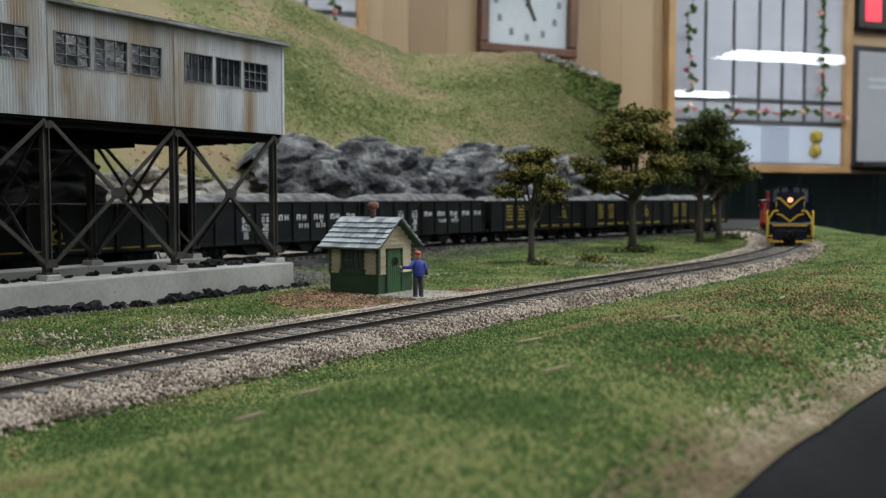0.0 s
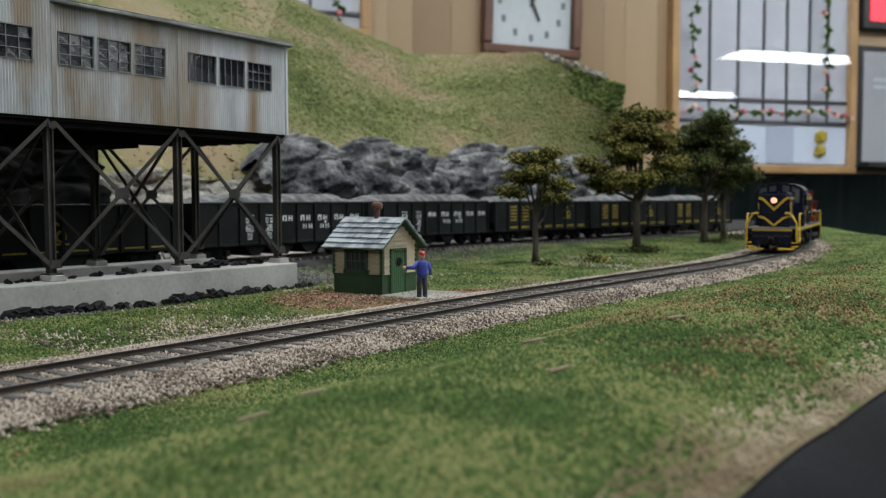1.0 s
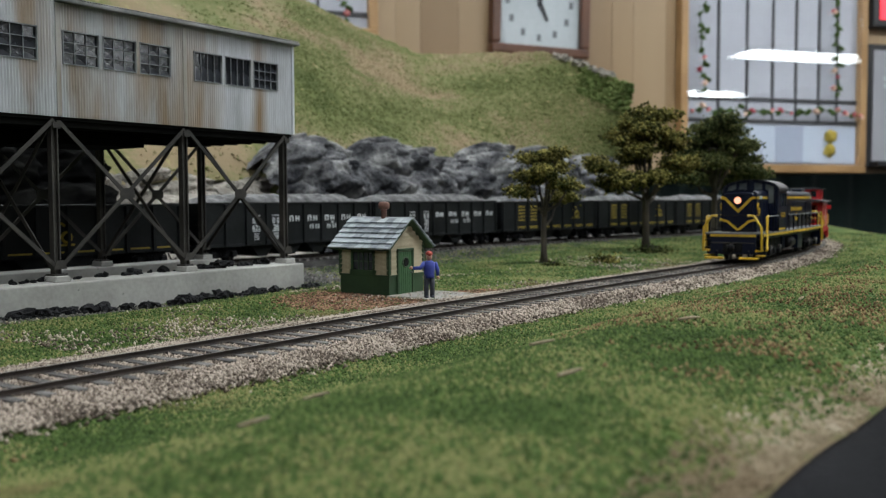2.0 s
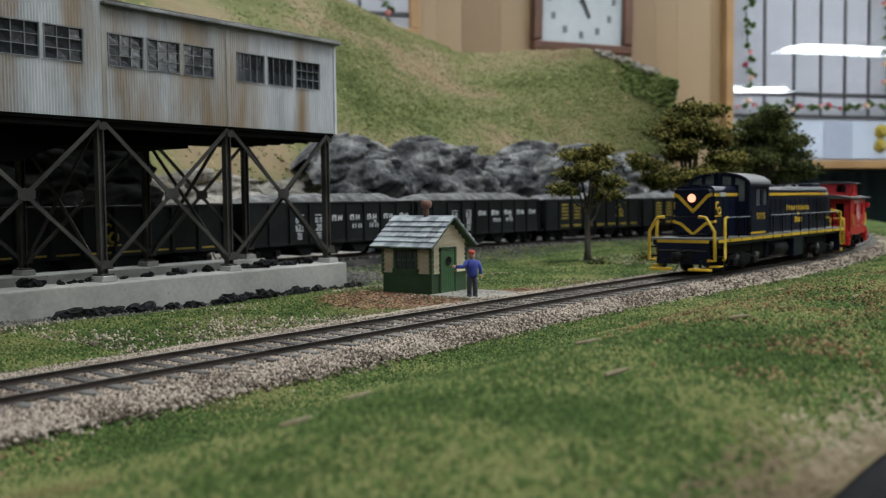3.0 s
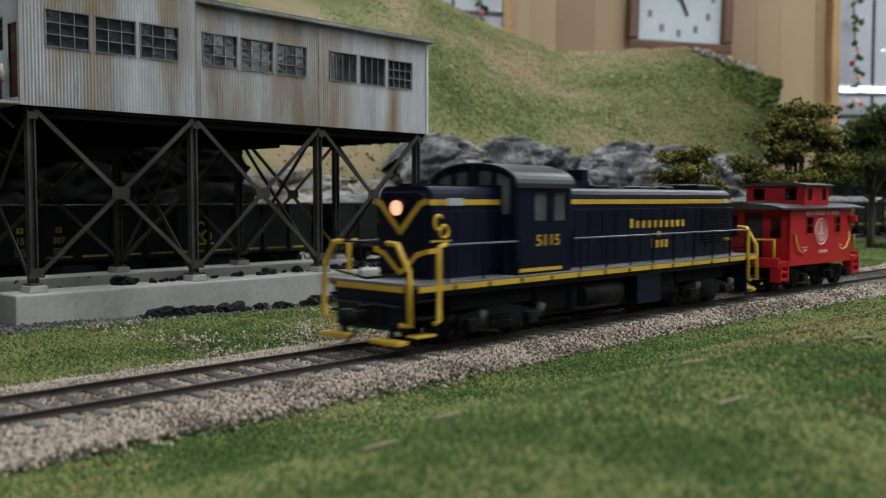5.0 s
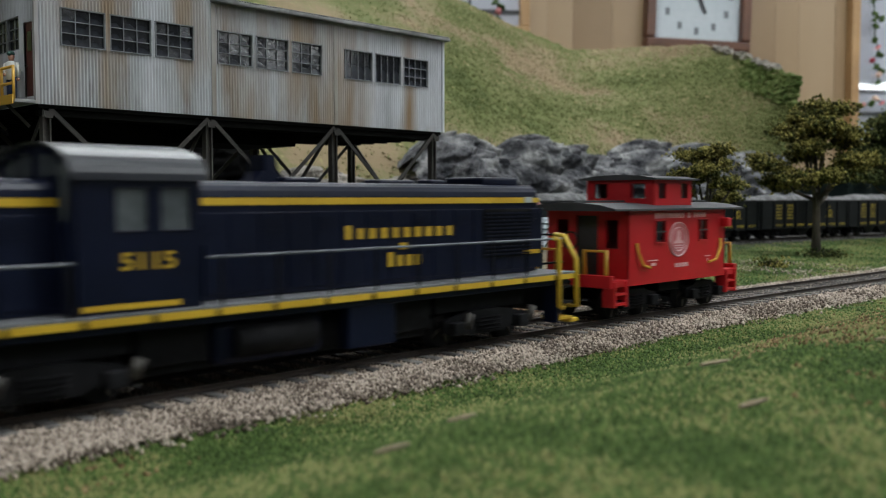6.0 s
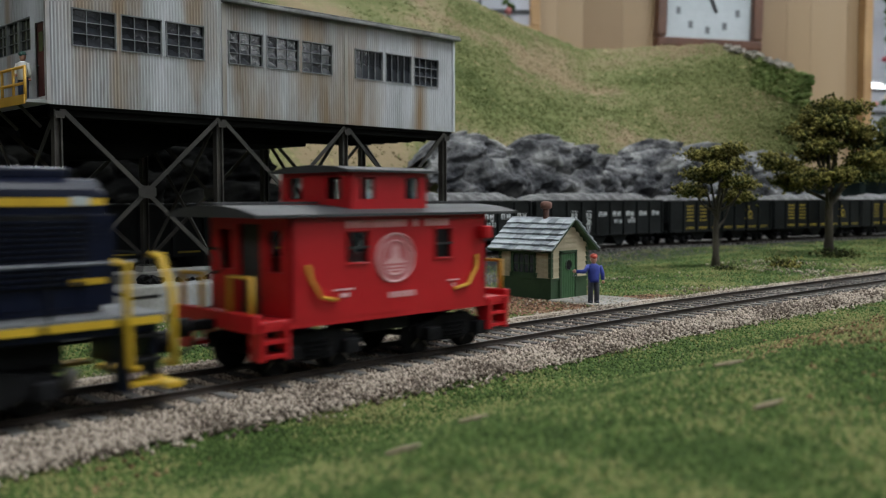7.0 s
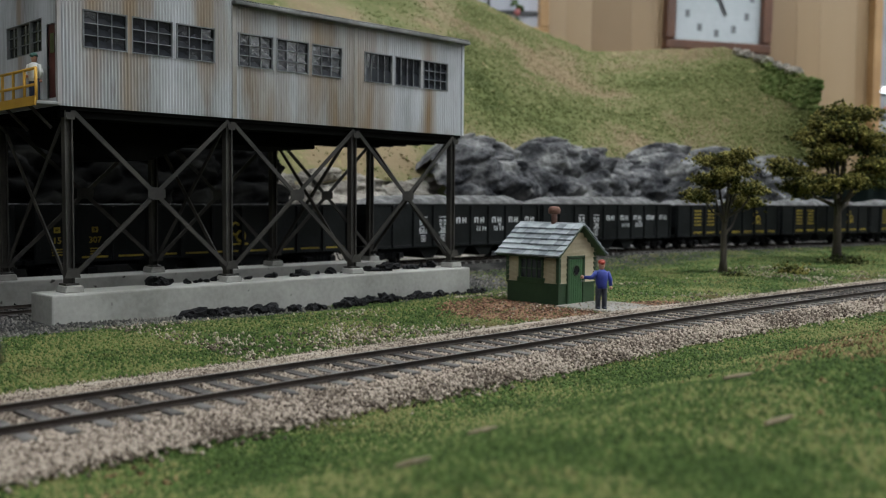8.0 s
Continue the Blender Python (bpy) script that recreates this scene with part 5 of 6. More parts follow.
def locomotive():
    """A road switcher; its front looks towards -x, z = 0 is the rail's head."""
    c = thing("diesel_locomotive", "dark navy road-switcher locomotive with yellow stripes, headlight on", "locomotive")
    L, W, deck = 9.2, 1.72, 1.72
    H = 1.02
    fr = box(-L + 0.15, L - 0.15, -W + 0.12, W - 0.12, deck - 0.36, deck - 0.1, 0.02)
    part("frame", fr, NAVY, c)
    part("walkway", box(-L + 0.05, L - 0.05, -W, W, deck - 0.1, deck, 0.015), DECK_GREY, c, "worn grey walkway")
    for s in (-1, 1):
        edge = bmesh.new()
        xs = np.arange(-L + 0.1, L, 1.34)
        for a in xs:
            quad_box(edge, a, min(a + 1.22, L - 0.1), s * (W + 0.006) - 0.008, s * (W + 0.006) + 0.008, deck - 0.2, deck - 0.06)
        part("walkway_stripe", edge, YELLOW, c, "yellow walkway edge")
    # hoods
    for name, x0, x1, top in (("short_hood", -8.1, -5.1, 4.15), ("long_hood", -2.8, 8.45, 4.15)):
        bm = prism(bmesh.new(), hood_outline(H, top, 0.32), (x0, x1), "x")
        ed = [e for e in bm.edges if abs(e.verts[0].co.x - e.verts[1].co.x) < 1e-4 and (abs(e.verts[0].co.x - (x0 if x0 < -5 else x1)) < 1e-4)]
        bmesh.ops.bevel(bm, geom=ed, offset=0.18, segments=3, affect="EDGES")
        hood = part(name, bm, NAVY, c)
        for s in (-1, 1):
            y = s * (H + 0.012)
            sb = stripe_path(bmesh.new(), [(x0 + (0.45 if x0 < -5 else 0), y, top - 0.42), (x1 - (0 if x0 < -5 else 0.75), y, top - 0.42)], 0.15, (0, 1, 0))
            part("stripe", sb, YELLOW, hood, "yellow stripe")
            k = 0
            for xa in np.arange(x0 + 0.3, x1 - 0.4, 0.74):
                part("hood_door", box(xa, xa + 0.66, y - 0.012, y + 0.012, 1.85, 3.5, 0.01), NAVY, hood)
                part("door_latch", box(xa + 0.56, xa + 0.6, y - 0.022, y + 0.022, 2.4, 2.55), LOCO_BLACK, hood)
                if k % 2 == 0:
                    for j in range(4):
                        part("louvre", box(xa + 0.1, xa + 0.5, y - 0.03, y + 0.03, 3.1 + 0.08 * j, 3.14 + 0.08 * j), NAVY, hood)
                k += 1
        if x0 < -5:
            face = x0 - 0.012
            part("chevron", stripe_path(bmesh.new(), [(face, -0.92, 3.74), (face, -0.74, 3.68), (face, 0, 2.95), (face, 0.74, 3.68), (face, 0.92, 3.74)], 0.15, (1, 0, 0)), YELLOW, hood, "yellow chevron stripe")
            part("chevron", stripe_path(bmesh.new(), [(face, -0.95, 2.45), (face, -0.62, 2.36), (face, 0, 1.85)], 0.13, (1, 0, 0)), YELLOW, hood, "yellow chevron stripe")
            part("chevron", stripe_path(bmesh.new(), [(face, 0.95, 2.45), (face, 0.62, 2.36), (face, 0, 1.85)], 0.13, (1, 0, 0)), YELLOW, hood, "yellow chevron stripe")
            for s in (-1, 1):
                part("chevron", stripe_path(bmesh.new(), [(x0 + 0.1, s * (H + 0.012), 3.73), (x0 + 0.5, s * (H + 0.012), 3.73)], 0.15, (0, 1, 0)), YELLOW, hood, "yellow chevron stripe")
                part("chevron", stripe_path(bmesh.new(), [(x0 + 0.05, s * (H + 0.014), 2.47), (x0 + 0.75, s * (H + 0.014), 2.49)], 0.13, (0, 1, 0)), YELLOW, hood, "yellow chevron stripe")
            head = part("headlight", tube(bmesh.new(), [(x0 - 0.14, 0, 3.58), (x0 + 0.05, 0, 3.58)], 0.25, 18), LOCO_BLACK, hood)
            part("lens", tube(bmesh.new(), [(x0 - 0.155, 0, 3.58), (x0 - 0.142, 0, 3.58)], 0.2, 18), HEADLIGHT, head, "glowing headlight lens")
            for s in (-1, 1):
                part("number_board", box(x0 + 0.7, x0 + 1.3, s * (H + 0.03) - 0.02, s * (H + 0.03) + 0.02, 3.64, 3.84, 0.01), CLOCK_FACE, hood)
                monogram(hood, x0 + 0.38, s * (H + 0.03), 3.02, 0.95, YELLOW)
            bm = bmesh.new()
            for xx, yy in ((-7.6, 0), (-6.6, 0.3)):
                quad_box(bm, xx - 0.3, xx + 0.3, yy - 0.25, yy + 0.25, 4.12, 4.22)
            part("roof_hatch", bm, NAVY, hood)
        else:
            for s in (-1, 1):
                y = s * (H + 0.035)
                rad = part("radiator_grille", box(6.0, 8.0, y - 0.02, y + 0.02, 2.2, 3.5, 0.01), LOCO_BLACK, hood)
                for j in range(12):
                    part("slat", box(6.05, 7.95, y - 0.045, y + 0.045, 2.26 + 0.1 * j, 2.3 + 0.1 * j), NAVY, rad)
                part("number_board", box(7.72, 8.05, s * (H + 0.02) - 0.02, s * (H + 0.02) + 0.02, 3.66, 3.82, 0.01), CLOCK_FACE, hood)
                part("stripe", stripe_path(bmesh.new(), [(8.08, s * (H + 0.012), 3.73), (8.3, s * (H + 0.012), 3.73)], 0.13, (0, 1, 0)), YELLOW, hood)
                part("stripe", stripe_path(bmesh.new(), [(7.7, s * (H + 0.06), 2.3), (8.3, s * (H + 0.06), 2.3)], 0.11, (0, 1, 0)), YELLOW, hood)
                x0s, x1s = (1.7, 4.9)
                letter_bars(hood, 1.2, 4.9, s * (H + 0.03), 2.85, 0.24, YELLOW, 4, gap=0.45, words=[10])
                letter_bars(hood, 2.55, 3.75, s * (H + 0.03), 2.16, 0.26, YELLOW, 5, gap=0.45, words=[4])
                part("lettering_bar", quad_box(bmesh.new(), 3.0, 3.22, y - 0.006, y + 0.006, 2.56, 2.72), YELLOW, hood)
            for xx, w2, d2, h2 in ((7.1, 0.75, 0.7, 0.2), (5.1, 0.3, 0.3, 0.12), (3.6, 0.6, 0.35, 0.1), (0.5, 0.5, 0.5, 0.12)):
                part("roof_hatch", box(xx - w2, xx + w2, -d2, d2, 4.12, 4.15 + h2, 0.06), NAVY, hood)
            stack = part("exhaust", prism(bmesh.new(), [(-0.75, 4.12), (0.75, 4.12), (0.28, 4.4), (0.28, 4.75), (-0.28, 4.75), (-0.28, 4.4)], (-0.3, 0.3)), NAVY, hood)
            stack.matrix_basis = at(-0.2, 0, 0) @ Matrix.Diagonal((0.6, 1, 1, 1))
    # cab
    x0, x1, cw, eave = -5.2, -2.75, 1.62, 4.12
    cab = new("cab")
    cab.parent = c
    for s in (-1, 1):
        y = s * cw
        for a in ((x0, x1, 1.7, 3.2), (x0, x1, 4.0, eave), (x0, x0 + 0.72, 3.2, 4.0), (x1 - 0.22, x1, 3.2, 4.0), (-3.85, -3.6, 3.2, 4.0)):
            part("side_panel", box(a[0], a[1], min(y, y - 0.08 * s), max(y, y - 0.08 * s), a[2], a[3]), NAVY, cab)
        for a in ((x0 + 0.72, -3.85), (-3.6, x1 - 0.22)):
            part("window", box(a[0], a[1], y - 0.05 * s - 0.01, y - 0.05 * s + 0.01, 3.2, 4.0), CAB_GLASS, cab, "pale cab window")
            ring = [(a[0], y, 3.2), (a[1], y, 3.2), (a[1], y, 4.0), (a[0], y, 4.0), (a[0], y, 3.2)]
            part("window_trim", tube(bmesh.new(), ring, 0.025, 5), NAVY, cab)
        part("stripe", stripe_path(bmesh.new(), [(x1 - 0.5, y + 0.012 * s, 1.84), (x0 + 0.1, y + 0.012 * s, 1.84)], 0.1, (0, 1, 0)), YELLOW, cab)
        m = at((x0 + x1) / 2 + 0.12, y + 0.02 * s, 2.5, 90, 0, 0 if s < 0 else 180)
        lettering("5115", 0.45, YELLOW, cab, m @ Matrix.Diagonal((1.25, 1, 1, 1)), "road_number")
        for a in (x0 - 0.02, x1 + 0.02):
            part("grab_iron", tube(bmesh.new(), [(a, y + 0.06 * s, 1.9), (a, y + 0.06 * s, 2.9)], 0.03, 6), NAVY, cab)
    arch = [(-cw - 0.08, eave)] + [((cw + 0.08) * -math.cos(t), eave + 0.72 * math.sin(t) ** 0.8) for t in np.linspace(0.12, math.pi - 0.12, 21)] + [(cw + 0.08, eave)]
    inner = [(a * 0.94, eave + (b - eave) * 0.93 - 0.0) for a, b in arch]
    bm = bmesh.new()
    for x_a, x_b in ((x0 - 0.12, x1 + 0.12),):
        o0, o1, i0, i1 = ([bm.verts.new((xx, a, b)) for a, b in ln] for xx, ln in ((x_a, arch), (x_b, arch), (x_a, inner), (x_b, inner)))
        for k in range(len(arch) - 1):
            for q in ((o0[k], o0[k + 1], o1[k + 1], o1[k]), (i1[k], i1[k + 1], i0[k + 1], i0[k]), (i0[k], i0[k + 1], o0[k + 1], o0[k]), (o1[k], o1[k + 1], i1[k + 1], i1[k])):
                bm.faces.new(q).smooth = False
    part("cab_roof", bm, CAB_ROOF, cab, "arched grey-blue cab roof")
    # end walls over the hoods, with windows beside the arch
    for xx in (x0, x1):
        lo = [(a, max(b, eave)) for a, b in inner]
        bm = bmesh.new()
        for k in range(len(inner) - 1):
            (a0, b0), (a1, b1) = inner[k], inner[k + 1]
            mid = abs(a0 + a1) / 2
            top0, top1 = b0 - 0.06, b1 - 0.06
            if mid > 1.3 or mid < 0.12 or 0.62 < mid < 0.78:
                quad = [(xx - 0.04, a0, 1.75), (xx - 0.04, a1, 1.75), (xx - 0.04, a1, b1), (xx - 0.04, a0, b0)]
                bm.faces.new([bm.verts.new(p) for p in quad])
            else:
                zc = 4.2 if mid < 1.02 else 3.4
                for za0, za1, zb0, zb1 in ((1.75, 1.75, zc, zc), (b0 - 0.14, b1 - 0.14, b0, b1)):
                    bm.faces.new([bm.verts.new(p) for p in ((xx - 0.04, a0, za0), (xx - 0.04, a1, za1), (xx - 0.04, a1, zb1), (xx - 0.04, a0, zb0))])
        bmesh.ops.remove_doubles(bm, verts=bm.verts[:], dist=0.002)
        bmesh.ops.solidify(bm, geom=bm.faces[:], thickness=0.06)
        part("end_panel", bm, NAVY, cab)
        bm = prism(bmesh.new(), [(a, b - 0.1 if b > eave + 0.1 else b) for a, b in inner[1:-1]] + [(1.4, 3.4), (-1.4, 3.4)], (xx - 0.02, xx - 0.005), "x")
        part("window", bm, CAB_GLASS, cab, "cab end window")
    part("cab_floor", box(x0, x1, -cw + 0.1, cw - 0.1, 1.72, 1.8), LOCO_BLACK, cab)
    part("seat", box(-4.3, -3.6, -1.1, -0.5, 1.8, 2.9, 0.05), STEEL_BROWN, cab)
    # ends: pilots, steps, footboards, railings
    for e in (-1, 1):
        x = e * L
        pilot = part("pilot", box(min(x, x - 0.16 * e), max(x, x - 0.16 * e), -1.3, 1.3, 0.5, deck - 0.1, 0.02), NAVY, c)
        part("end_stripe", quad_box(bmesh.new(), x - 0.01 + 0.012 * e, x + 0.01 + 0.012 * e, -1.3, 1.3, deck - 0.22, deck - 0.08), YELLOW, c)
        for s in (-1, 1):
            part("footboard", box(min(x + 0.05 * e, x + 0.42 * e), max(x + 0.05 * e, x + 0.42 * e), min(s * 0.45, s * 1.5), max(s * 0.45, s * 1.5), 0.22, 0.34, 0.03), YELLOW, c, "yellow footboard")
            part("footboard_bracket", box(min(x, x + 0.1 * e), max(x, x + 0.1 * e), s * 0.9 - 0.06, s * 0.9 + 0.06, 0.22, 0.7), NAVY, c)
            st = new("steps")
            st.parent = c
            for z in (0.38, 0.82, 1.26):
                part("tread", box(min(x - 0.1 * e, x - 0.75 * e), max(x - 0.1 * e, x - 0.75 * e), min(s * 1.25, s * 1.68), max(s * 1.25, s * 1.68), z, z + 0.07, 0.01), LOCO_BLACK if z > 0.5 else YELLOW, st)
            part("step_side", box(min(x - 0.75 * e, x - 0.83 * e), max(x - 0.75 * e, x - 0.83 * e), min(s * 1.2, s * 1.7), max(s * 1.2, s * 1.7), 0.3, deck - 0.1), NAVY, st)
            g = [(x + 0.06 * e, s * 1.66, 0.75), (x + 0.14 * e, s * 1.66, 0.7), (x + 0.14 * e, s * 1.62, 2.05), (x + 0.14 * e, s * 1.2, 2.7), (x + 0.14 * e, s * 0.85, 2.72)]
            part("corner_railing", tube(bmesh.new(), [(x + 0.14 * e, s * 1.3, 0.72)] + g[1:], 0.075, 8), YELLOW, c, "yellow corner railing")
            g2 = [(x - 0.62 * e, s * 1.74, 0.72), (x - 0.78 * e, s * 1.74, 0.78), (x - 0.8 * e, s * 1.72, 2.1), (x - 0.8 * e, s * 1.72, 2.62), (x - 1.05 * e, s * 1.72, 2.68)]
            part("corner_railing", tube(bmesh.new(), g2, 0.07, 8), YELLOW, c, "yellow step railing")
        part("end_railing", tube(bmesh.new(), [(x + 0.14 * e, -0.85, 2.72), (x + 0.14 * e, 0.85, 2.72)], 0.03, 6), LOCO_BLACK, c)
        part("end_railing", tube(bmesh.new(), [(x + 0.1 * e, -1.2, 1.95), (x + 0.1 * e, 0, 1.8), (x + 0.1 * e, 1.2, 1.95)], 0.035, 6), LOCO_BLACK, c)
        part("cut_bar", tube(bmesh.new(), [(x + 0.12 * e, -1.2, 1.15), (x + 0.12 * e, -0.2, 1.15), (x + 0.35 * e, 0, 1.1), (x + 0.12 * e, 0.2, 1.15), (x + 0.12 * e, 1.2, 1.15)], 0.03, 6), STEEL_BROWN, c)
        part("buffer_plate", box(min(x, x + 0.12 * e), max(x, x + 0.12 * e), -0.55, 0.55, 0.62, 1.2, 0.02), LOCO_BLACK, c)
        coupler(c, x, e)
    for s in (-1, 1):
        for xa, xb in ((-8.35, -5.3), (-2.65, 8.6)):
            part("handrail", tube(bmesh.new(), [(xa, s * 1.68, 2.66), (xb, s * 1.68, 2.66)], 0.03, 6), RAIL_GREY, c)
            for xx in np.arange(xa + 0.3, xb, 1.34):
                part("stanchion", tube(bmesh.new(), [(xx, s * 1.69, deck - 0.25), (xx, s * 1.68, 2.68)], 0.035, 6), LOCO_BLACK, c)
    # underframe
    part("fuel_tank", box(-2.3, 0.4, -1.35, 1.35, 0.4, 1.36, 0.18), NAVY, c)
    for s in (-1, 1):
        part("air_reservoir", tube(bmesh.new(), [(-1.9, s * 1.25, 0.9), (0.1, s * 1.25, 0.9)], 0.36, 14), LOCO_BLACK, c)
        part("battery_box", box(0.95, 2.35, s * 1.4 - 0.18, s * 1.4 + 0.18, 0.42, 1.5, 0.03), NAVY, c)
    part("equipment_box", box(-3.9, 3.9, -1.0, 1.0, 0.36, 1.38, 0.04), LOCO_BLACK, c)
    for a, b in ((-3.9, -2.35), (2.4, 3.9)):
        part("equipment_box", box(a, b, -1.2, 1.2, 0.55, 1.4, 0.05), LOCO_BLACK, c)
    for x in (-5.75, 5.75):
        truck_frame(c, x, 1.25, 4, 1.34, LOCO_BLACK, True)
        part("truck_frame_top", box(x - 1.7, x + 1.7, -1.2, 1.2, 0.9, 1.3), LOCO_BLACK, c)
    return c, [wheelset(c, x + d) for x in (-5.75, 5.75) for d in (-1.25, 1.25)]


CAB_GLASS = material("hazy_cab_glazing", [(0.06, 0.07, 0.075), (0.13, 0.145, 0.15)], 0.8, 0.12, bump=0, fine=4)
CAB_ROOF = material("dusty_navy_roof", [(0.0048, 0.0066, 0.012), (0.0096, 0.012, 0.018)], 0.5, 0.36, bump=0.05, fine=5)
RAIL_GREY = material("grey_handrail", [(0.1, 0.11, 0.13), (0.16, 0.17, 0.19)], 1, 0.5, bump=0, fine=5)


def caboose():
    c = thing("caboose", "red cupola caboose with yellow railings and a dark roof", "caboose")
    B, W, z0, z1 = 3.15, 1.58, 0.95, 3.5
    # side walls with window openings
    wins = ((-1.6, -0.95), (1.25, 1.85))
    for s in (-1, 1):
        y0, y1 = (s * W, s * (W - 0.1)) if s > 0 else (-W, -W + 0.1)
        y0, y1 = min(y0, y1), max(y0, y1)
        boxes = []
        wz0, wz1 = 2.26, 3.06
        cuts = [-B, wins[0][0], wins[0][1], wins[1][0], wins[1][1], B]
        for i, (a, b) in enumerate(zip(cuts, cuts[1:])):
            if i in (1, 3):
                boxes += [(a, b, y0, y1, z0, wz0), (a, b, y0, y1, wz1, z1)]
            else:
                boxes.insert(0, (a, b, y0, y1, z0, z1))
        side = part("side_wall", quad_box(bmesh.new(), *boxes[0]), RED, c)
        for b in boxes[1:]:
            part("panel", quad_box(bmesh.new(), *b), RED, side)
        yy = s * (W + 0.012)
        for a, b in wins:
            part("window_frame", tube(bmesh.new(), [(a, yy, wz0), (b, yy, wz0), (b, yy, wz1), (a, yy, wz1), (a, yy, wz0)], 0.045, 4), RED, side)
            part("sash_bar", box(a, b, yy - 0.05, yy - 0.01, (wz0 + wz1) / 2 - 0.03, (wz0 + wz1) / 2 + 0.03), INK, side)
            part("pane", box(a, b, s * (W - 0.06) - 0.008, s * (W - 0.06) + 0.008, wz0, wz1), GLASS, side)
        letter_bars(side, -1.65, 1.75, yy, 3.14, 0.19, PINK_WHITE, 7, gap=0.24, slant=0, words=[9, 1, 4])
        part("emblem_disc", tube(bmesh.new(), [(0.1, yy - 0.004, 2.35), (0.1, yy + 0.004, 2.35)], 0.6, 32), PINK_DULL, side)
        for r, w in ((0.62, 0.035), (0.44, 0.025)):
            ring = [(0.1 + r * math.cos(t), yy, 2.35 + r * math.sin(t)) for t in np.linspace(0, 2 * math.pi, 33)]
            part("emblem_ring", tube(bmesh.new(), ring, w, 5, False), PINK_WHITE, side)
        part("emblem", prism(bmesh.new(), [(0.1 - 0.36, 2.2), (0.46, 2.2), (0.34, 2.3), (0.24, 2.34), (0.22, 2.6), (0.1, 2.74), (-0.02, 2.6), (-0.04, 2.34), (-0.14, 2.3)], (yy - 0.008, yy + 0.008)), PINK_WHITE, side)
        for k in range(3):
            part("emblem_bar", quad_box(bmesh.new(), -0.2 + 0.05 * k, 0.4 - 0.05 * k, yy - 0.008, yy + 0.008, 2.1 - 0.09 * k, 2.14 - 0.09 * k), PINK_WHITE, side)
        letter_bars(side, -0.35, 0.6, yy, 1.32, 0.15, PINK_WHITE, 8, gap=0.25, slant=0, words=[5])
        for a, b in ((-2.0, -1.4), (1.7, 2.1)):
            part("lettering_bar", quad_box(bmesh.new(), a, b, yy - 0.008, yy + 0.008, 1.62, 1.66), PINK_WHITE, side)
            part("lettering_bar", quad_box(bmesh.new(), a + 0.2, b - 0.15, yy - 0.008, yy + 0.008, 1.45, 1.55), PINK_WHITE, side)
        for e in (-1, 1):
            grab = [(e * 2.75, yy + 0.04 * s, 2.3), (e * 2.7, yy + 0.08 * s, 1.95), (e * 2.4, yy + 0.08 * s, 1.5), (e * 1.95, yy + 0.04 * s, 1.4)]
            part("grab_rail", tube(bmesh.new(), grab, 0.05, 6), ORANGE_YELLOW, side, "yellow grab rail")
        for ob in side.children:
            if ob.name.startswith("emblem"):
                ob.data.transform(Matrix.Translation((-0.2 * U, 0, 0)))
        part("marker_lamp", box(B - 0.3, B - 0.05, min(s * W, s * (W + 0.3)), max(s * W, s * (W + 0.3)), 2.75, 3.1, 0.04), RED, c)
        part("side_sill", box(-4.05, 4.05, s * (W - 0.06) - 0.05, s * (W - 0.06) + 0.05, z0 - 0.14, z0 + 0.02), RED, c)
    for e in (-1, 1):
        x0, x1 = min(e * B, e * (B - 0.1)), max(e * B, e * (B - 0.1))
        wall = part("end_wall", quad_box(bmesh.new(), x0, x1, -0.42, 0.42, 3.25, z1), RED, c)
        for a in ((-W, -1.2, z0, z1), (-0.72, -0.42, z0, z1), (0.42, 0.72, z0, z1), (1.2, W, z0, z1), (-1.2, -0.72, z0, 2.1), (0.72, 1.2, z0, 2.1), (-1.2, -0.72, 3.1, z1), (0.72, 1.2, 3.1, z1)):
            part("panel", quad_box(bmesh.new(), x0, x1, *a), RED, wall)
        # a dark sheet fills the doorway in place of a shaded interior
        part("door", box(e * (B - 0.12) - 0.03, e * (B - 0.12) + 0.03, -0.42, 0.42, z0, 3.25), DARK_ROOF, c, "charcoal sheet standing for the shade in the open doorway")
        part("platform", box(min(e * B, e * 4.1), max(e * B, e * 4.1), -W, W, 0.85, 1.05, 0.02), RED, c)
        part("end_beam", box(min(e * 3.95, e * 4.15), max(e * 3.95, e * 4.15), -W, W, 0.78, 1.22, 0.03), RED, c)
        for s in (-1, 1):
            stp = new("steps")
            stp.parent = c
            xa, xb = e * 3.3, e * 3.95
            for z in (0.18, 0.52):
                part("tread", box(min(xa, xb), max(xa, xb), min(s * 1.2, s * 1.62), max(s * 1.2, s * 1.62), z, z + 0.09, 0.01), RED, stp)
            for xx in (xa, xb):
                part("step_side", box(xx - 0.05, xx + 0.05, min(s * 1.18, s * 1.64), max(s * 1.18, s * 1.64), 0.12, 1.0, 0.01), RED, stp)
            for y0, y1 in ((0.55, 1.35),):
                g = [(e * 4.05, s * y0, 1.1), (e * 4.05, s * y0, 2.05), (e * 4.05, s * y1, 2.05), (e * 4.05, s * y1, 1.1)]
                part("railing", tube(bmesh.new(), g, 0.07, 8), ORANGE_YELLOW, c, "yellow end railing")
        part("brake_wheel", tube(bmesh.new(), [(e * 4.052 + 0.3 * math.cos(t) * 0, 0.3 * math.cos(t), 2.4 + 0.3 * math.sin(t)) for t in np.linspace(0, 6.28, 17)], 0.035, 5, False), STEEL_BROWN, c)
        coupler(c, e * 4.15, e)
    part("floor", box(-B, B, -W + 0.12, W - 0.12, 0.85, 0.98), LOCO_BLACK, c)
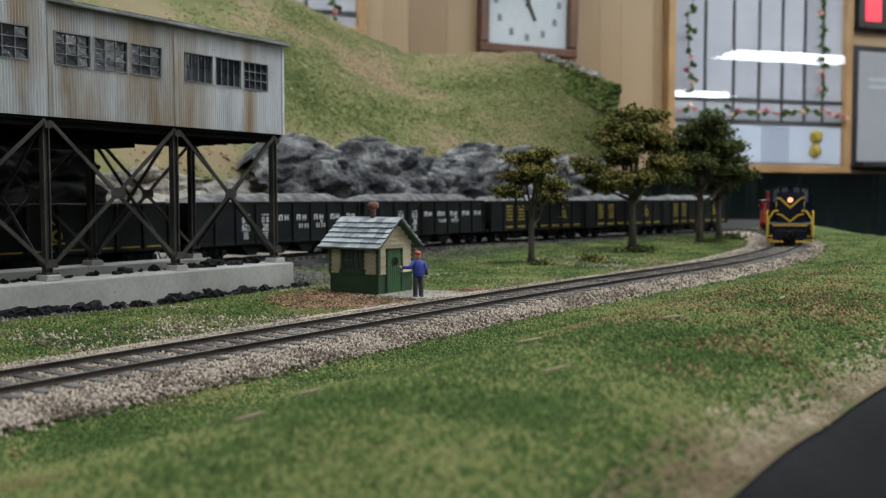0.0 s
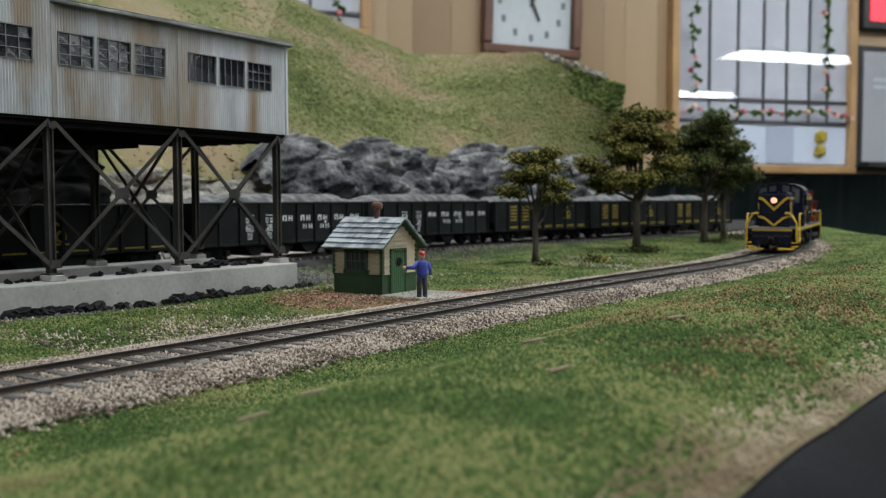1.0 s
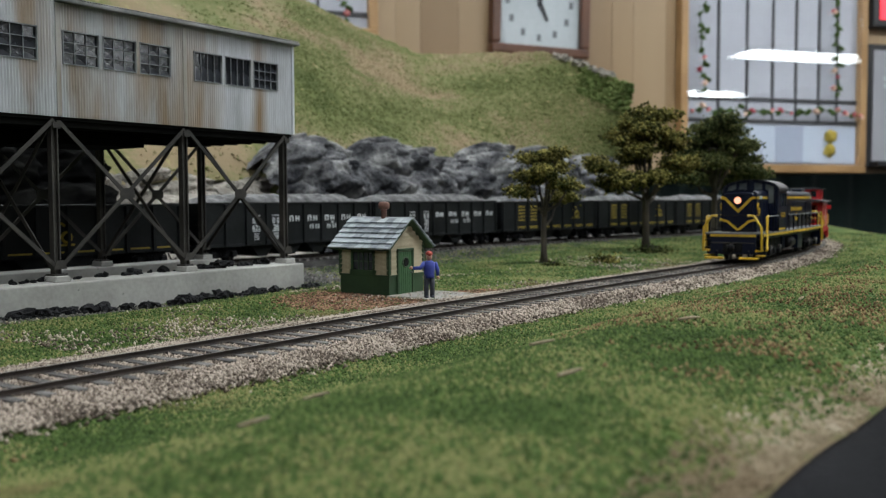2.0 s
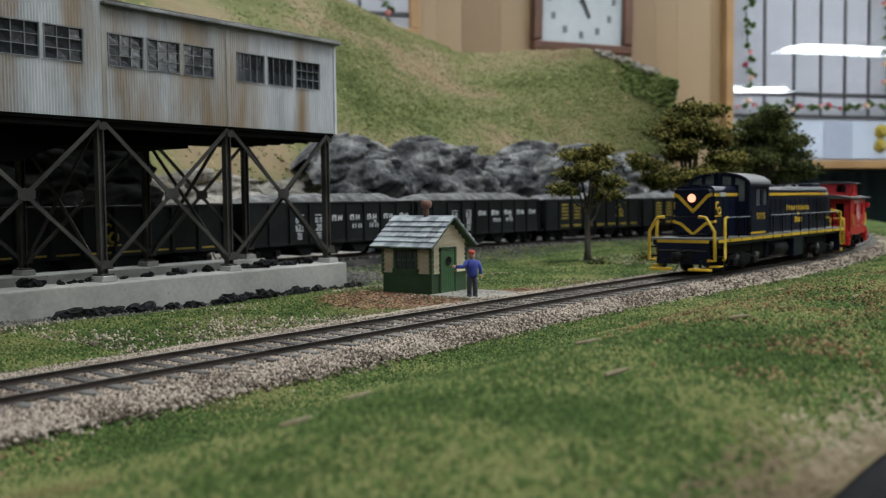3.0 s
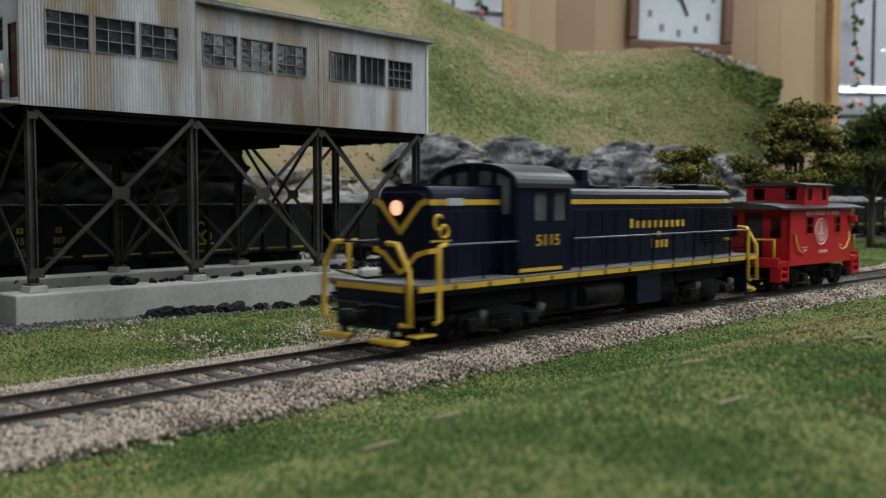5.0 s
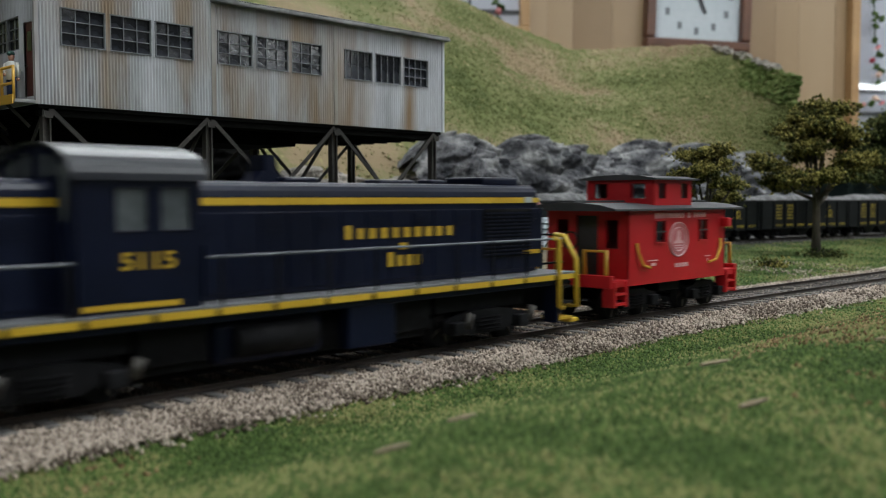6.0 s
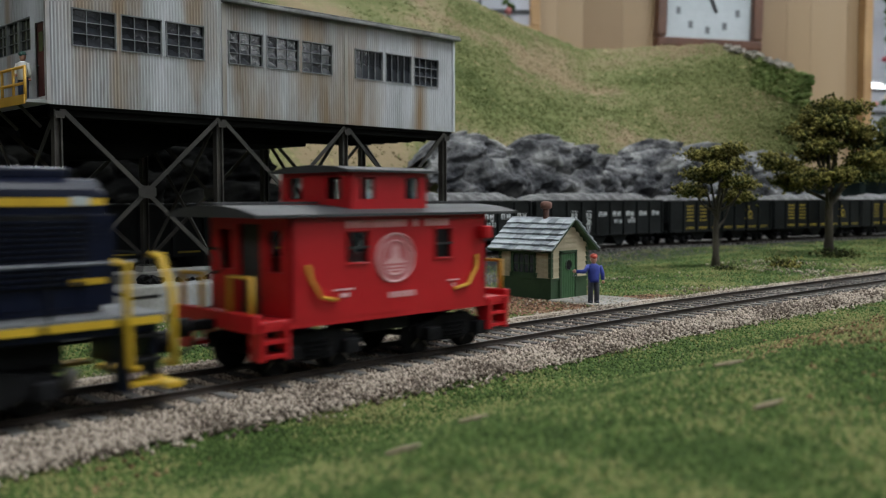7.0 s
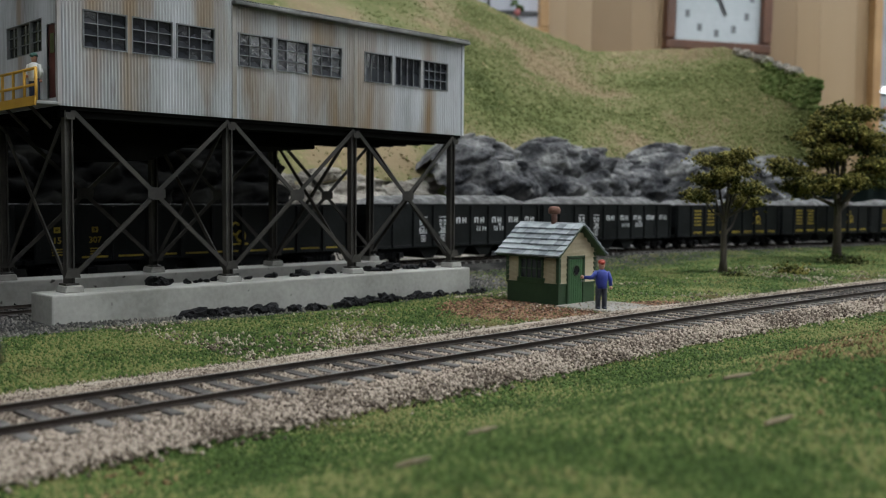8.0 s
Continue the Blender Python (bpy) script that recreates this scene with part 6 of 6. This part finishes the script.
    roof = [(-1.78, 3.5), (-1.2, 3.64), (-0.5, 3.71), (0.5, 3.71), (1.2, 3.64), (1.78, 3.5), (1.78, 3.43), (-1.78, 3.43)]
    part("roof", prism(bmesh.new(), roof, (-4.2, 4.2), "x"), DARK_ROOF, c, "charcoal roof")
    walkboards = bmesh.new()
    for y in (-0.2, 0, 0.2):
        quad_box(walkboards, -4.25, -1.35, y - 0.08, y + 0.08, 3.73, 3.79)
        quad_box(walkboards, 1.35, 4.25, y - 0.08, y + 0.08, 3.73, 3.79)
    part("roof_walk", walkboards, DARK_ROOF, c)
    cup = new("cupola")
    cup.parent = c
    cx, cy = 1.22, 1.28
    for s in (-1, 1):
        for a, b, p, q in ((-cx, cx, 3.5, 3.86), (-cx, cx, 4.42, 4.6), (-cx, -0.95, 3.86, 4.42), (-0.5, 0.5, 3.86, 4.42), (0.95, cx, 3.86, 4.42)):
            part("wall_panel", quad_box(bmesh.new(), a, b, s * cy - 0.05, s * cy + 0.05, p, q), RED, cup)
        for a, b, p, q in ((-cy, cy, 3.5, 3.86), (-cy, cy, 4.42, 4.6), (-cy, -1.0, 3.86, 4.42), (-0.45, 0.45, 3.86, 4.42), (1.0, cy, 3.86, 4.42)):
            part("wall_panel", quad_box(bmesh.new(), s * cx - 0.05, s * cx + 0.05, a, b, p, q), RED, cup)
        for a in (-0.95, 0.5):
            part("pane", box(a, a + 0.45, s * cy - 0.01, s * cy + 0.01, 3.86, 4.42), GLASS, cup)
        for a in (-1.0, 0.45):
            part("pane", box(s * cx - 0.01, s * cx + 0.01, a, a + 0.55, 3.86, 4.42), GLASS, cup)
    part("roof", prism(bmesh.new(), [(-1.5, 4.6), (-0.9, 4.7), (0, 4.74), (0.9, 4.7), (1.5, 4.6), (1.5, 4.54), (-1.5, 4.54)], (-1.45, 1.45), "x"), DARK_ROOF, cup)
    pipe = part("smoke_jack", tube(bmesh.new(), [(2.0, 0.1, 3.3), (2.0, 0.1, 4.62)], 0.14, 10), LOCO_BLACK, c)
    part("cap", tube(bmesh.new(), [(2.0, 0.1, 4.6), (2.0, 0.1, 4.66), (2.0, 0.1, 4.74)], [0.2, 0.27, 0.24], 12), LOCO_BLACK, pipe)
    part("underframe", box(-3.0, 3.0, -0.9, 0.9, 0.68, 0.86), LOCO_BLACK, c)
    for s in (-1, 1):
        part("truss_rod", tube(bmesh.new(), [(-3.0, s * 0.8, 0.75), (-0.9, s * 0.8, 0.4), (0.9, s * 0.8, 0.4), (3.0, s * 0.8, 0.75)], 0.05, 6), LOCO_BLACK, c)
    part("tool_box", box(-0.7, 0.7, -1.2, 1.2, 0.42, 0.78, 0.03), LOCO_BLACK, c)
    # a short, low car: the body is 0.94 of the drawing's length and 0.885 of its height
    for me in {ob.data for ob in c.children_recursive if ob.type == 'MESH'}:
        me.transform(Matrix.Translation((0, 0, 0.35 * U)) @ Matrix.Diagonal((0.94, 1, 0.885, 1)))
    for x in (-2.1, 2.1):
        truck_frame(c, x, 0.85, 3, 1.2)
    return c, [wheelset(c, x + d, 0.42) for x in (-2.1, 2.1) for d in (-0.85, 0.85)]


# ---- standing hopper cars ----
def hopper(length, top, ribs, style):
    """A loaded hopper car, z = 0 at the rail's head."""
    h = length / 2
    label = {"white": "black open hopper car with white lettering, heaped with coal", "yellow": "black hopper car with small yellow lettering on the siding", "tall": "black hopper car with yellow number under the tipple"}[style]
    c = thing("hopper_car", label, "railway car", group="hopper cars")
    W = 1.62
    for s in (-1, 1):
        bm = quad_box(bmesh.new(), -h, h, s * W - 0.05, s * W + 0.05, 1.1, top)
        part("side_sheet", bm, CAR_BLACK, c)
        rib = finish("rib", box(-0.09, 0.09, -0.13 if s < 0 else 0, 0 if s < 0 else 0.13, 1.05, top - 0.08, 0.02), CAR_BLACK)
        for i in range(ribs + 1):
            piece("rib", rib, c, at(-h + 0.12 + (length - 0.24) * i / ribs, s * (W + 0.05), 0))
        part("top_chord", box(-h, h, s * W - 0.1, s * W + 0.14, top - 0.12, top + 0.03, 0.02), CAR_BLACK, c)
        part("side_sill", box(-h, h, s * W - 0.08, s * W + 0.12, 0.98, 1.16, 0.02), CAR_BLACK, c)
        y = s * (W + 0.058)
        pitch = (length - 0.24) / ribs

        def cell(i, w, z, hh, mat, dx=0.0):
            x = -h + 0.12 + pitch * (i + 0.5) + dx
            x = x if s < 0 else -x
            part("lettering_bar", quad_box(bmesh.new(), x - w / 2, x + w / 2, y - 0.006, y + 0.006, z, z + hh), mat, c)
        if style == "white":
            for i in range(4, 9):
                for dx in (-0.28, 0.28):
                    for q in (-0.15, 0.11):
                        cell(i, 0.1, 2.5, 0.36, WHITE_PAINT, dx + q)
                    cell(i, 0.24, 2.5 + (0.3 if dx < 0 else 0.14), 0.08, WHITE_PAINT, dx)
            for i in (5, 6):
                for dx in (-0.28, 0.28):
                    for q in (-0.12, 0.12):
                        cell(i, 0.08, 1.95, 0.3, WHITE_PAINT, dx + q + 0.2)
            cell(6, 0.2, 2.3, 0.14, WHITE_PAINT, 0.3)
            for i, word in ((2, "621"), (3, "28")):
                x = -h + 0.12 + pitch * (i + 0.5)
                m = at(x, y - 0.01, 1.98, 90, 0, 0) if s < 0 else at(-x, y + 0.01, 1.98, 90, 0, 180)
                lettering(word, 0.5, WHITE_PAINT, c, m, "road_number")
                cell(i, 0.7, 2.9, 0.05, WHITE_PAINT)
                cell(i, 0.7, 1.88, 0.05, WHITE_PAINT)
                for dx in (-0.2, 0.2):
                    cell(i, 0.22, 2.42, 0.34, WHITE_PAINT, dx)
                    cell(i, 0.13, 2.49, 0.2, CAR_BLACK, dx)
                for k in range(4):
                    cell(i, 0.42, 1.72 - 0.12 * k, 0.05, WHITE_PAINT)
        elif style == "yellow":
            for i in (1, 2):
                for k in range(5):
                    for dx in (-0.3, 0, 0.3):
                        cell(i, 0.22, 3.15 - 0.3 * k, 0.13, YELLOW_DULL, dx)
            for i in range(1, ribs):
                cell(i, pitch * 0.62, 1.32, 0.1, YELLOW_DULL)
                cell(i, pitch * 0.62, 1.24, 0.03, YELLOW_DULL)
            if s < 0:
                monogram(c, h * 0.52, y, 2.55, 1.5, YELLOW_DULL)
        else:
            for i, word in ((0, "15"), (1, "307")):
                x = -h + 0.12 + pitch * (i + 0.5)
                m = at(x, y - 0.01, 1.9, 90, 0, 0) if s < 0 else at(-x, y + 0.01, 1.9, 90, 0, 180)
                lettering(word, 0.42, YELLOW_DULL, c, m, "road_number")
                cell(i, 0.3, 2.4, 0.26, YELLOW_DULL)
                cell(i, 0.16, 2.46, 0.14, CAR_BLACK)
                for k in range(3):
                    cell(i, 0.5, 1.6 - 0.13 * k, 0.05, YELLOW_DULL)
            for i in range(1, ribs):
                cell(i, pitch * 0.72, 1.05 + 0.13, 0.09, YELLOW_DULL)
            if s < 0:
                monogram(c, 1.4, y, 2.1, 1.6, YELLOW_DULL)
    for e in (-1, 1):
        part("end_sheet", box(e * h - 0.05, e * h + 0.05, -W, W, 1.8, top - 0.02), CAR_BLACK, c)
        part("slope_sheet", prism(bmesh.new(), [(e * (h - 0.1), 2.3), (e * (h - 0.1), 2.2), (e * (h - 2.8), 0.9), (e * (h - 2.9), 1.0)], (-W + 0.06, W - 0.06)), CAR_BLACK, c)
        for z in np.arange(1.2, top - 0.2, 0.4):
            part("ladder_rung", tube(bmesh.new(), [(e * (h + 0.12), -W, z), (e * (h + 0.12), -W + 0.5, z)], 0.025, 5), CAR_BLACK, c)
        part("platform", box(min(e * h, e * (h + 0.35)), max(e * h, e * (h + 0.35)), -W + 0.1, W - 0.1, 0.95, 1.15), CAR_BLACK, c)
        coupler(c, e * (h + 0.1), e)
        truck_frame(c, e * (h - 1.9), 0.85, 3, 1.2, LOCO_BLACK)
        for d in (-0.85, 0.85):
            wheelset(c, e * (h - 1.9) + d, 0.45)
    part("center_sill", box(-h, h, -0.25, 0.25, 0.7, 1.0), LOCO_BLACK, c)
    for k in (-1, 0, 1):
        part("hopper_chute", prism(bmesh.new(), [(k * 2.6 - 1.2, 1.1), (k * 2.6 + 1.2, 1.1), (k * 2.6 + 0.35, 0.25), (k * 2.6 - 0.35, 0.25)], (-1.3, 1.3)), CAR_BLACK, c)
    rows = []
    for j in range(15):
        v = -1 + 2 * j / 14
        rows.append([(x, v * (W - 0.06), top - 0.2 + (0.75 if style != "tall" else 0.1) * (1 - abs(v) ** 3) * (1 - abs(x / h) ** 8) + 0.16 * noise.noise(Vector((x * 1.3, v * 2.4, length)))) for x in np.linspace(-h + 0.06, h - 0.06, 70)])
    bm = grid_sheet(bmesh.new(), rows, False)
    load = part("coal_load", bm, COAL_LOAD, c, "heaped coal load")
    return c


COAL_LOAD = material("grey_coal_load", [(0.0097, 0.0097, 0.0104), (0.039, 0.039, 0.0403), (0.13, 0.13, 0.1333)], 1.5, 0.6, bump=0.9, fine=7, spec=0.6)


def on_siding(s_x):
    i = min(range(len(SIDING_LINE)), key=lambda k: abs(SIDING_LINE[k].x - s_x))
    d = SIDING_LINE[min(i + 3, len(SIDING_LINE) - 1)] - SIDING_LINE[max(i - 3, 0)]
    y = beside(SIDING_LINE, s_x)
    return at(s_x, y, SIDING_Z, 0, 0, math.degrees(math.atan2(d.y, d.x)))


white_car = hopper(15.9, 3.76, 9, "white")
white_car.matrix_basis = on_siding(44.6)
copy_thing(white_car, on_siding(61.0))
yellow_car = hopper(13.6, 3.7, 8, "yellow")
yellow_car.matrix_basis = on_siding(76.4)
for x in (90.2, 103.6):
    copy_thing(yellow_car, on_siding(x))
tall_car = hopper(18.4, 3.7, 10, "tall")
tall_car.matrix_basis = on_siding(25.8)
copy_thing(tall_car, on_siding(6.5))

# ---- trees ----
def tree(name, label, m, height, spread, mat, seed, lean=0.0, clusters=9, first=0.42):
    """A tapered, forked trunk with limbs and clumps of foam leaves."""
    t = thing("tree", label, "tree", m, "trees by the track")
    rnd = random.Random(seed)
    trunk = bmesh.new()
    base = [(0, 0, -0.15), (0.03, 0, height * 0.1), (0.08 * lean, 0.05, height * 0.3), (0.4 * lean, 0.1, height * 0.5), (0.7 * lean, 0.0, height * 0.7)]
    r = height * 0.027
    tube(trunk, base, [r * 1.5, r, r * 0.85, r * 0.6, r * 0.3], 9)
    for k in range(4):
        a = rnd.uniform(0, 6.28)
        tube(trunk, [(0, 0, 0.15), (0.9 * r * math.cos(a), 0.9 * r * math.sin(a), 0.02), (2.3 * r * math.cos(a), 2.3 * r * math.sin(a), -0.1)], [r * 0.7, r * 0.55, r * 0.15], 6)
    tips = []
    for k in range(clusters):
        a = 2.4 * k + rnd.uniform(-0.3, 0.3)
        z0 = height * rnd.uniform(0.28, 0.55)
        f = k / max(1, clusters - 1)
        rad = spread * (0.95 - 0.75 * f) * rnd.uniform(0.75, 1.1)
        z1 = height * (first + 0.1 + (0.93 - first - 0.1) * f)
        p0 = Vector((0.5 * lean * (z0 / height), 0.05, z0))
        p2 = Vector((0.6 * lean + rad * math.cos(a), rad * math.sin(a), z1))
        p1 = p0.lerp(p2, 0.5) + Vector((0, 0, -0.05 * height))
        tube(trunk, [p0, p1, p2], [r * 0.5, r * 0.33, r * 0.15], 6)
        for q in range(2):
            e = p2 + Vector((rnd.uniform(-0.7, 0.7), rnd.uniform(-0.7, 0.7), rnd.uniform(0.0, 0.35))) * spread * 0.45
            tube(trunk, [p1.lerp(p2, 0.6), e], [r * 0.2, r * 0.08], 5)
            tips.append(e)
        tips.append(p2)
    part("trunk", trunk, BARK, t)
    nrng = np.random.default_rng(seed)
    pos, size = [], []
    for p in tips:
        k = int(330 * (height / 9))
        q = nrng.normal(0, 1, (k, 3)) * np.array([spread * 0.15, spread * 0.15, spread * 0.065])
        q[:, 2] -= 0.012 * spread * np.hypot(q[:, 0], q[:, 1]) ** 2
        keep = nrng.random(k) < 0.9
        pos.append(q[keep] + np.array(p))
        size.append(nrng.uniform(0.05, 0.17, keep.sum()) * (height / 9) ** 0.5)
    crown = grains("crown", np.concatenate(pos), np.concatenate(size), mat, 0.9, seed)
    crown.parent = t
    tagged(crown, "clumps of foam leaves")
    return t


tree("tree", "small olive foam tree with a forked trunk", at(52.8, 28.6, 0), 7.7, 2.5, FOLIAGE, 3, 0.8, 8, 0.45)
tree("tree", "tall olive foam tree with a broad layered crown", at(67.5, 27.6, 0, 0, 0, 70), 11.3, 3.7, FOLIAGE, 5, 0.3, 13, 0.36)
tree("tree", "dark foam tree with a spreading crown", at(85.0, 28.2, 0, 0, 0, 160), 12.0, 4.0, FOLIAGE_DARK, 7, 0.3, 12, 0.4)
tree("tree", "dark slender foam tree behind the others", at(92, 28.6, 0, 0, 0, 30), 10.2, 3.2, FOLIAGE_DARK, 9, 0.5, 9, 0.4)


def bush(label, x, y, r, n, mat, seed, flat=0.6):
    rng = np.random.default_rng(seed)
    q = rng.normal(0, 1, (n, 3)) * np.array([r, r, r * flat]) * 0.55
    q[:, 2] = np.abs(q[:, 2])
    b = thing("bush", label, "bush", at(x, y, ground_z(x, y)), "bushes by the trees")
    g = grains("leaves", q, rng.uniform(0.05, 0.13, n), mat, 0.9, seed)
    g.parent = b
    bm = bmesh.new()
    for k in range(5):
        a = rng.uniform(0, 6.28)
        tube(bm, [(0, 0, -0.05), (r * 0.5 * math.cos(a), r * 0.5 * math.sin(a), r * 0.5)], [0.06, 0.02], 5)
    part("stem", bm, BARK, b)


bush("low olive bush on the grass by the trees", 55.2, 25.3, 0.9, 260, FOLIAGE, 1, 0.5)
bush("low dark bush at the foot of a tree", 67.2, 26.9, 1.2, 420, FOLIAGE_DARK, 2, 0.45)
bush("low dark bush on the grass", 50.4, 26.6, 0.6, 130, FOLIAGE_DARK, 3, 0.4)
bush("low dark bush at the foot of a tree", 93.5, 27.6, 1.5, 420, FOLIAGE_DARK, 4, 0.5)
bush("low dark bush at the foot of a tree", 85.5, 27.2, 1.1, 320, FOLIAGE_DARK, 5, 0.4)

# ---- the train's run ----
loco, loco_wheels = locomotive()
cab_end, caboose_wheels = caboose()


def line_lengths():
    out = [0.0]
    for a, b in zip(TRACK_LINE, TRACK_LINE[1:]):
        out.append(out[-1] + (b - a).length)
    return np.array(out)


RUN = line_lengths()
RUN_X = np.array([p.x for p in TRACK_LINE])
RUN_Y = np.array([p.y for p in TRACK_LINE])
RUN_ZERO = float(np.interp(0.0, RUN_X, RUN))


def on_track(s, half):
    """The pose of a car whose middle has run to s (centimetres along the line from x = 0), on trucks half apart."""
    a, b = (Vector((np.interp(RUN_ZERO + s + k, RUN, RUN_X), np.interp(RUN_ZERO + s + k, RUN, RUN_Y))) for k in (-half, half))
    c = (a + b) / 2
    return at(c.x, c.y, RAIL_Z, 0, 0, math.degrees(math.atan2((b - a).y, (b - a).x)))


# how far the locomotive's middle has run at some times; the caboose trails it
TIMETABLE = [(0, 84.3), (1, 72.5), (2.5, 54.8), (3, 49.4), (3.5, 43.6), (4, 37.6), (4.5, 31.6), (6, 12.1), (6.5, 5.55), (7, -0.95), (8, -13.6)]
RUN_FIT = np.polyfit([a for a, _ in TIMETABLE], [b for _, b in TIMETABLE], 3)
TRAIL = 15.05


def train_runs(thing_, behind, half, wheels):
    walk(thing_, [(i / 10, on_track(float(np.polyval(RUN_FIT, i / 10)) + behind, half)) for i in range(81)])
    for w in wheels:
        p = w.matrix_basis.translation.copy()
        r = p.z / U
        rows = []
        for i in range(241):
            turned = math.degrees(float(np.polyval(RUN_FIT, i / 30) - RUN_FIT[-1]) / r)
            rows.append((i / 30, Matrix.Translation(p) @ pose(0, 0, 0, 0, turned, 0)))
        walk(w, rows)


def motions():
    train_runs(loco, 0.0, 5.75, loco_wheels)
    train_runs(cab_end, TRAIL, 2.2, caboose_wheels)


motions()
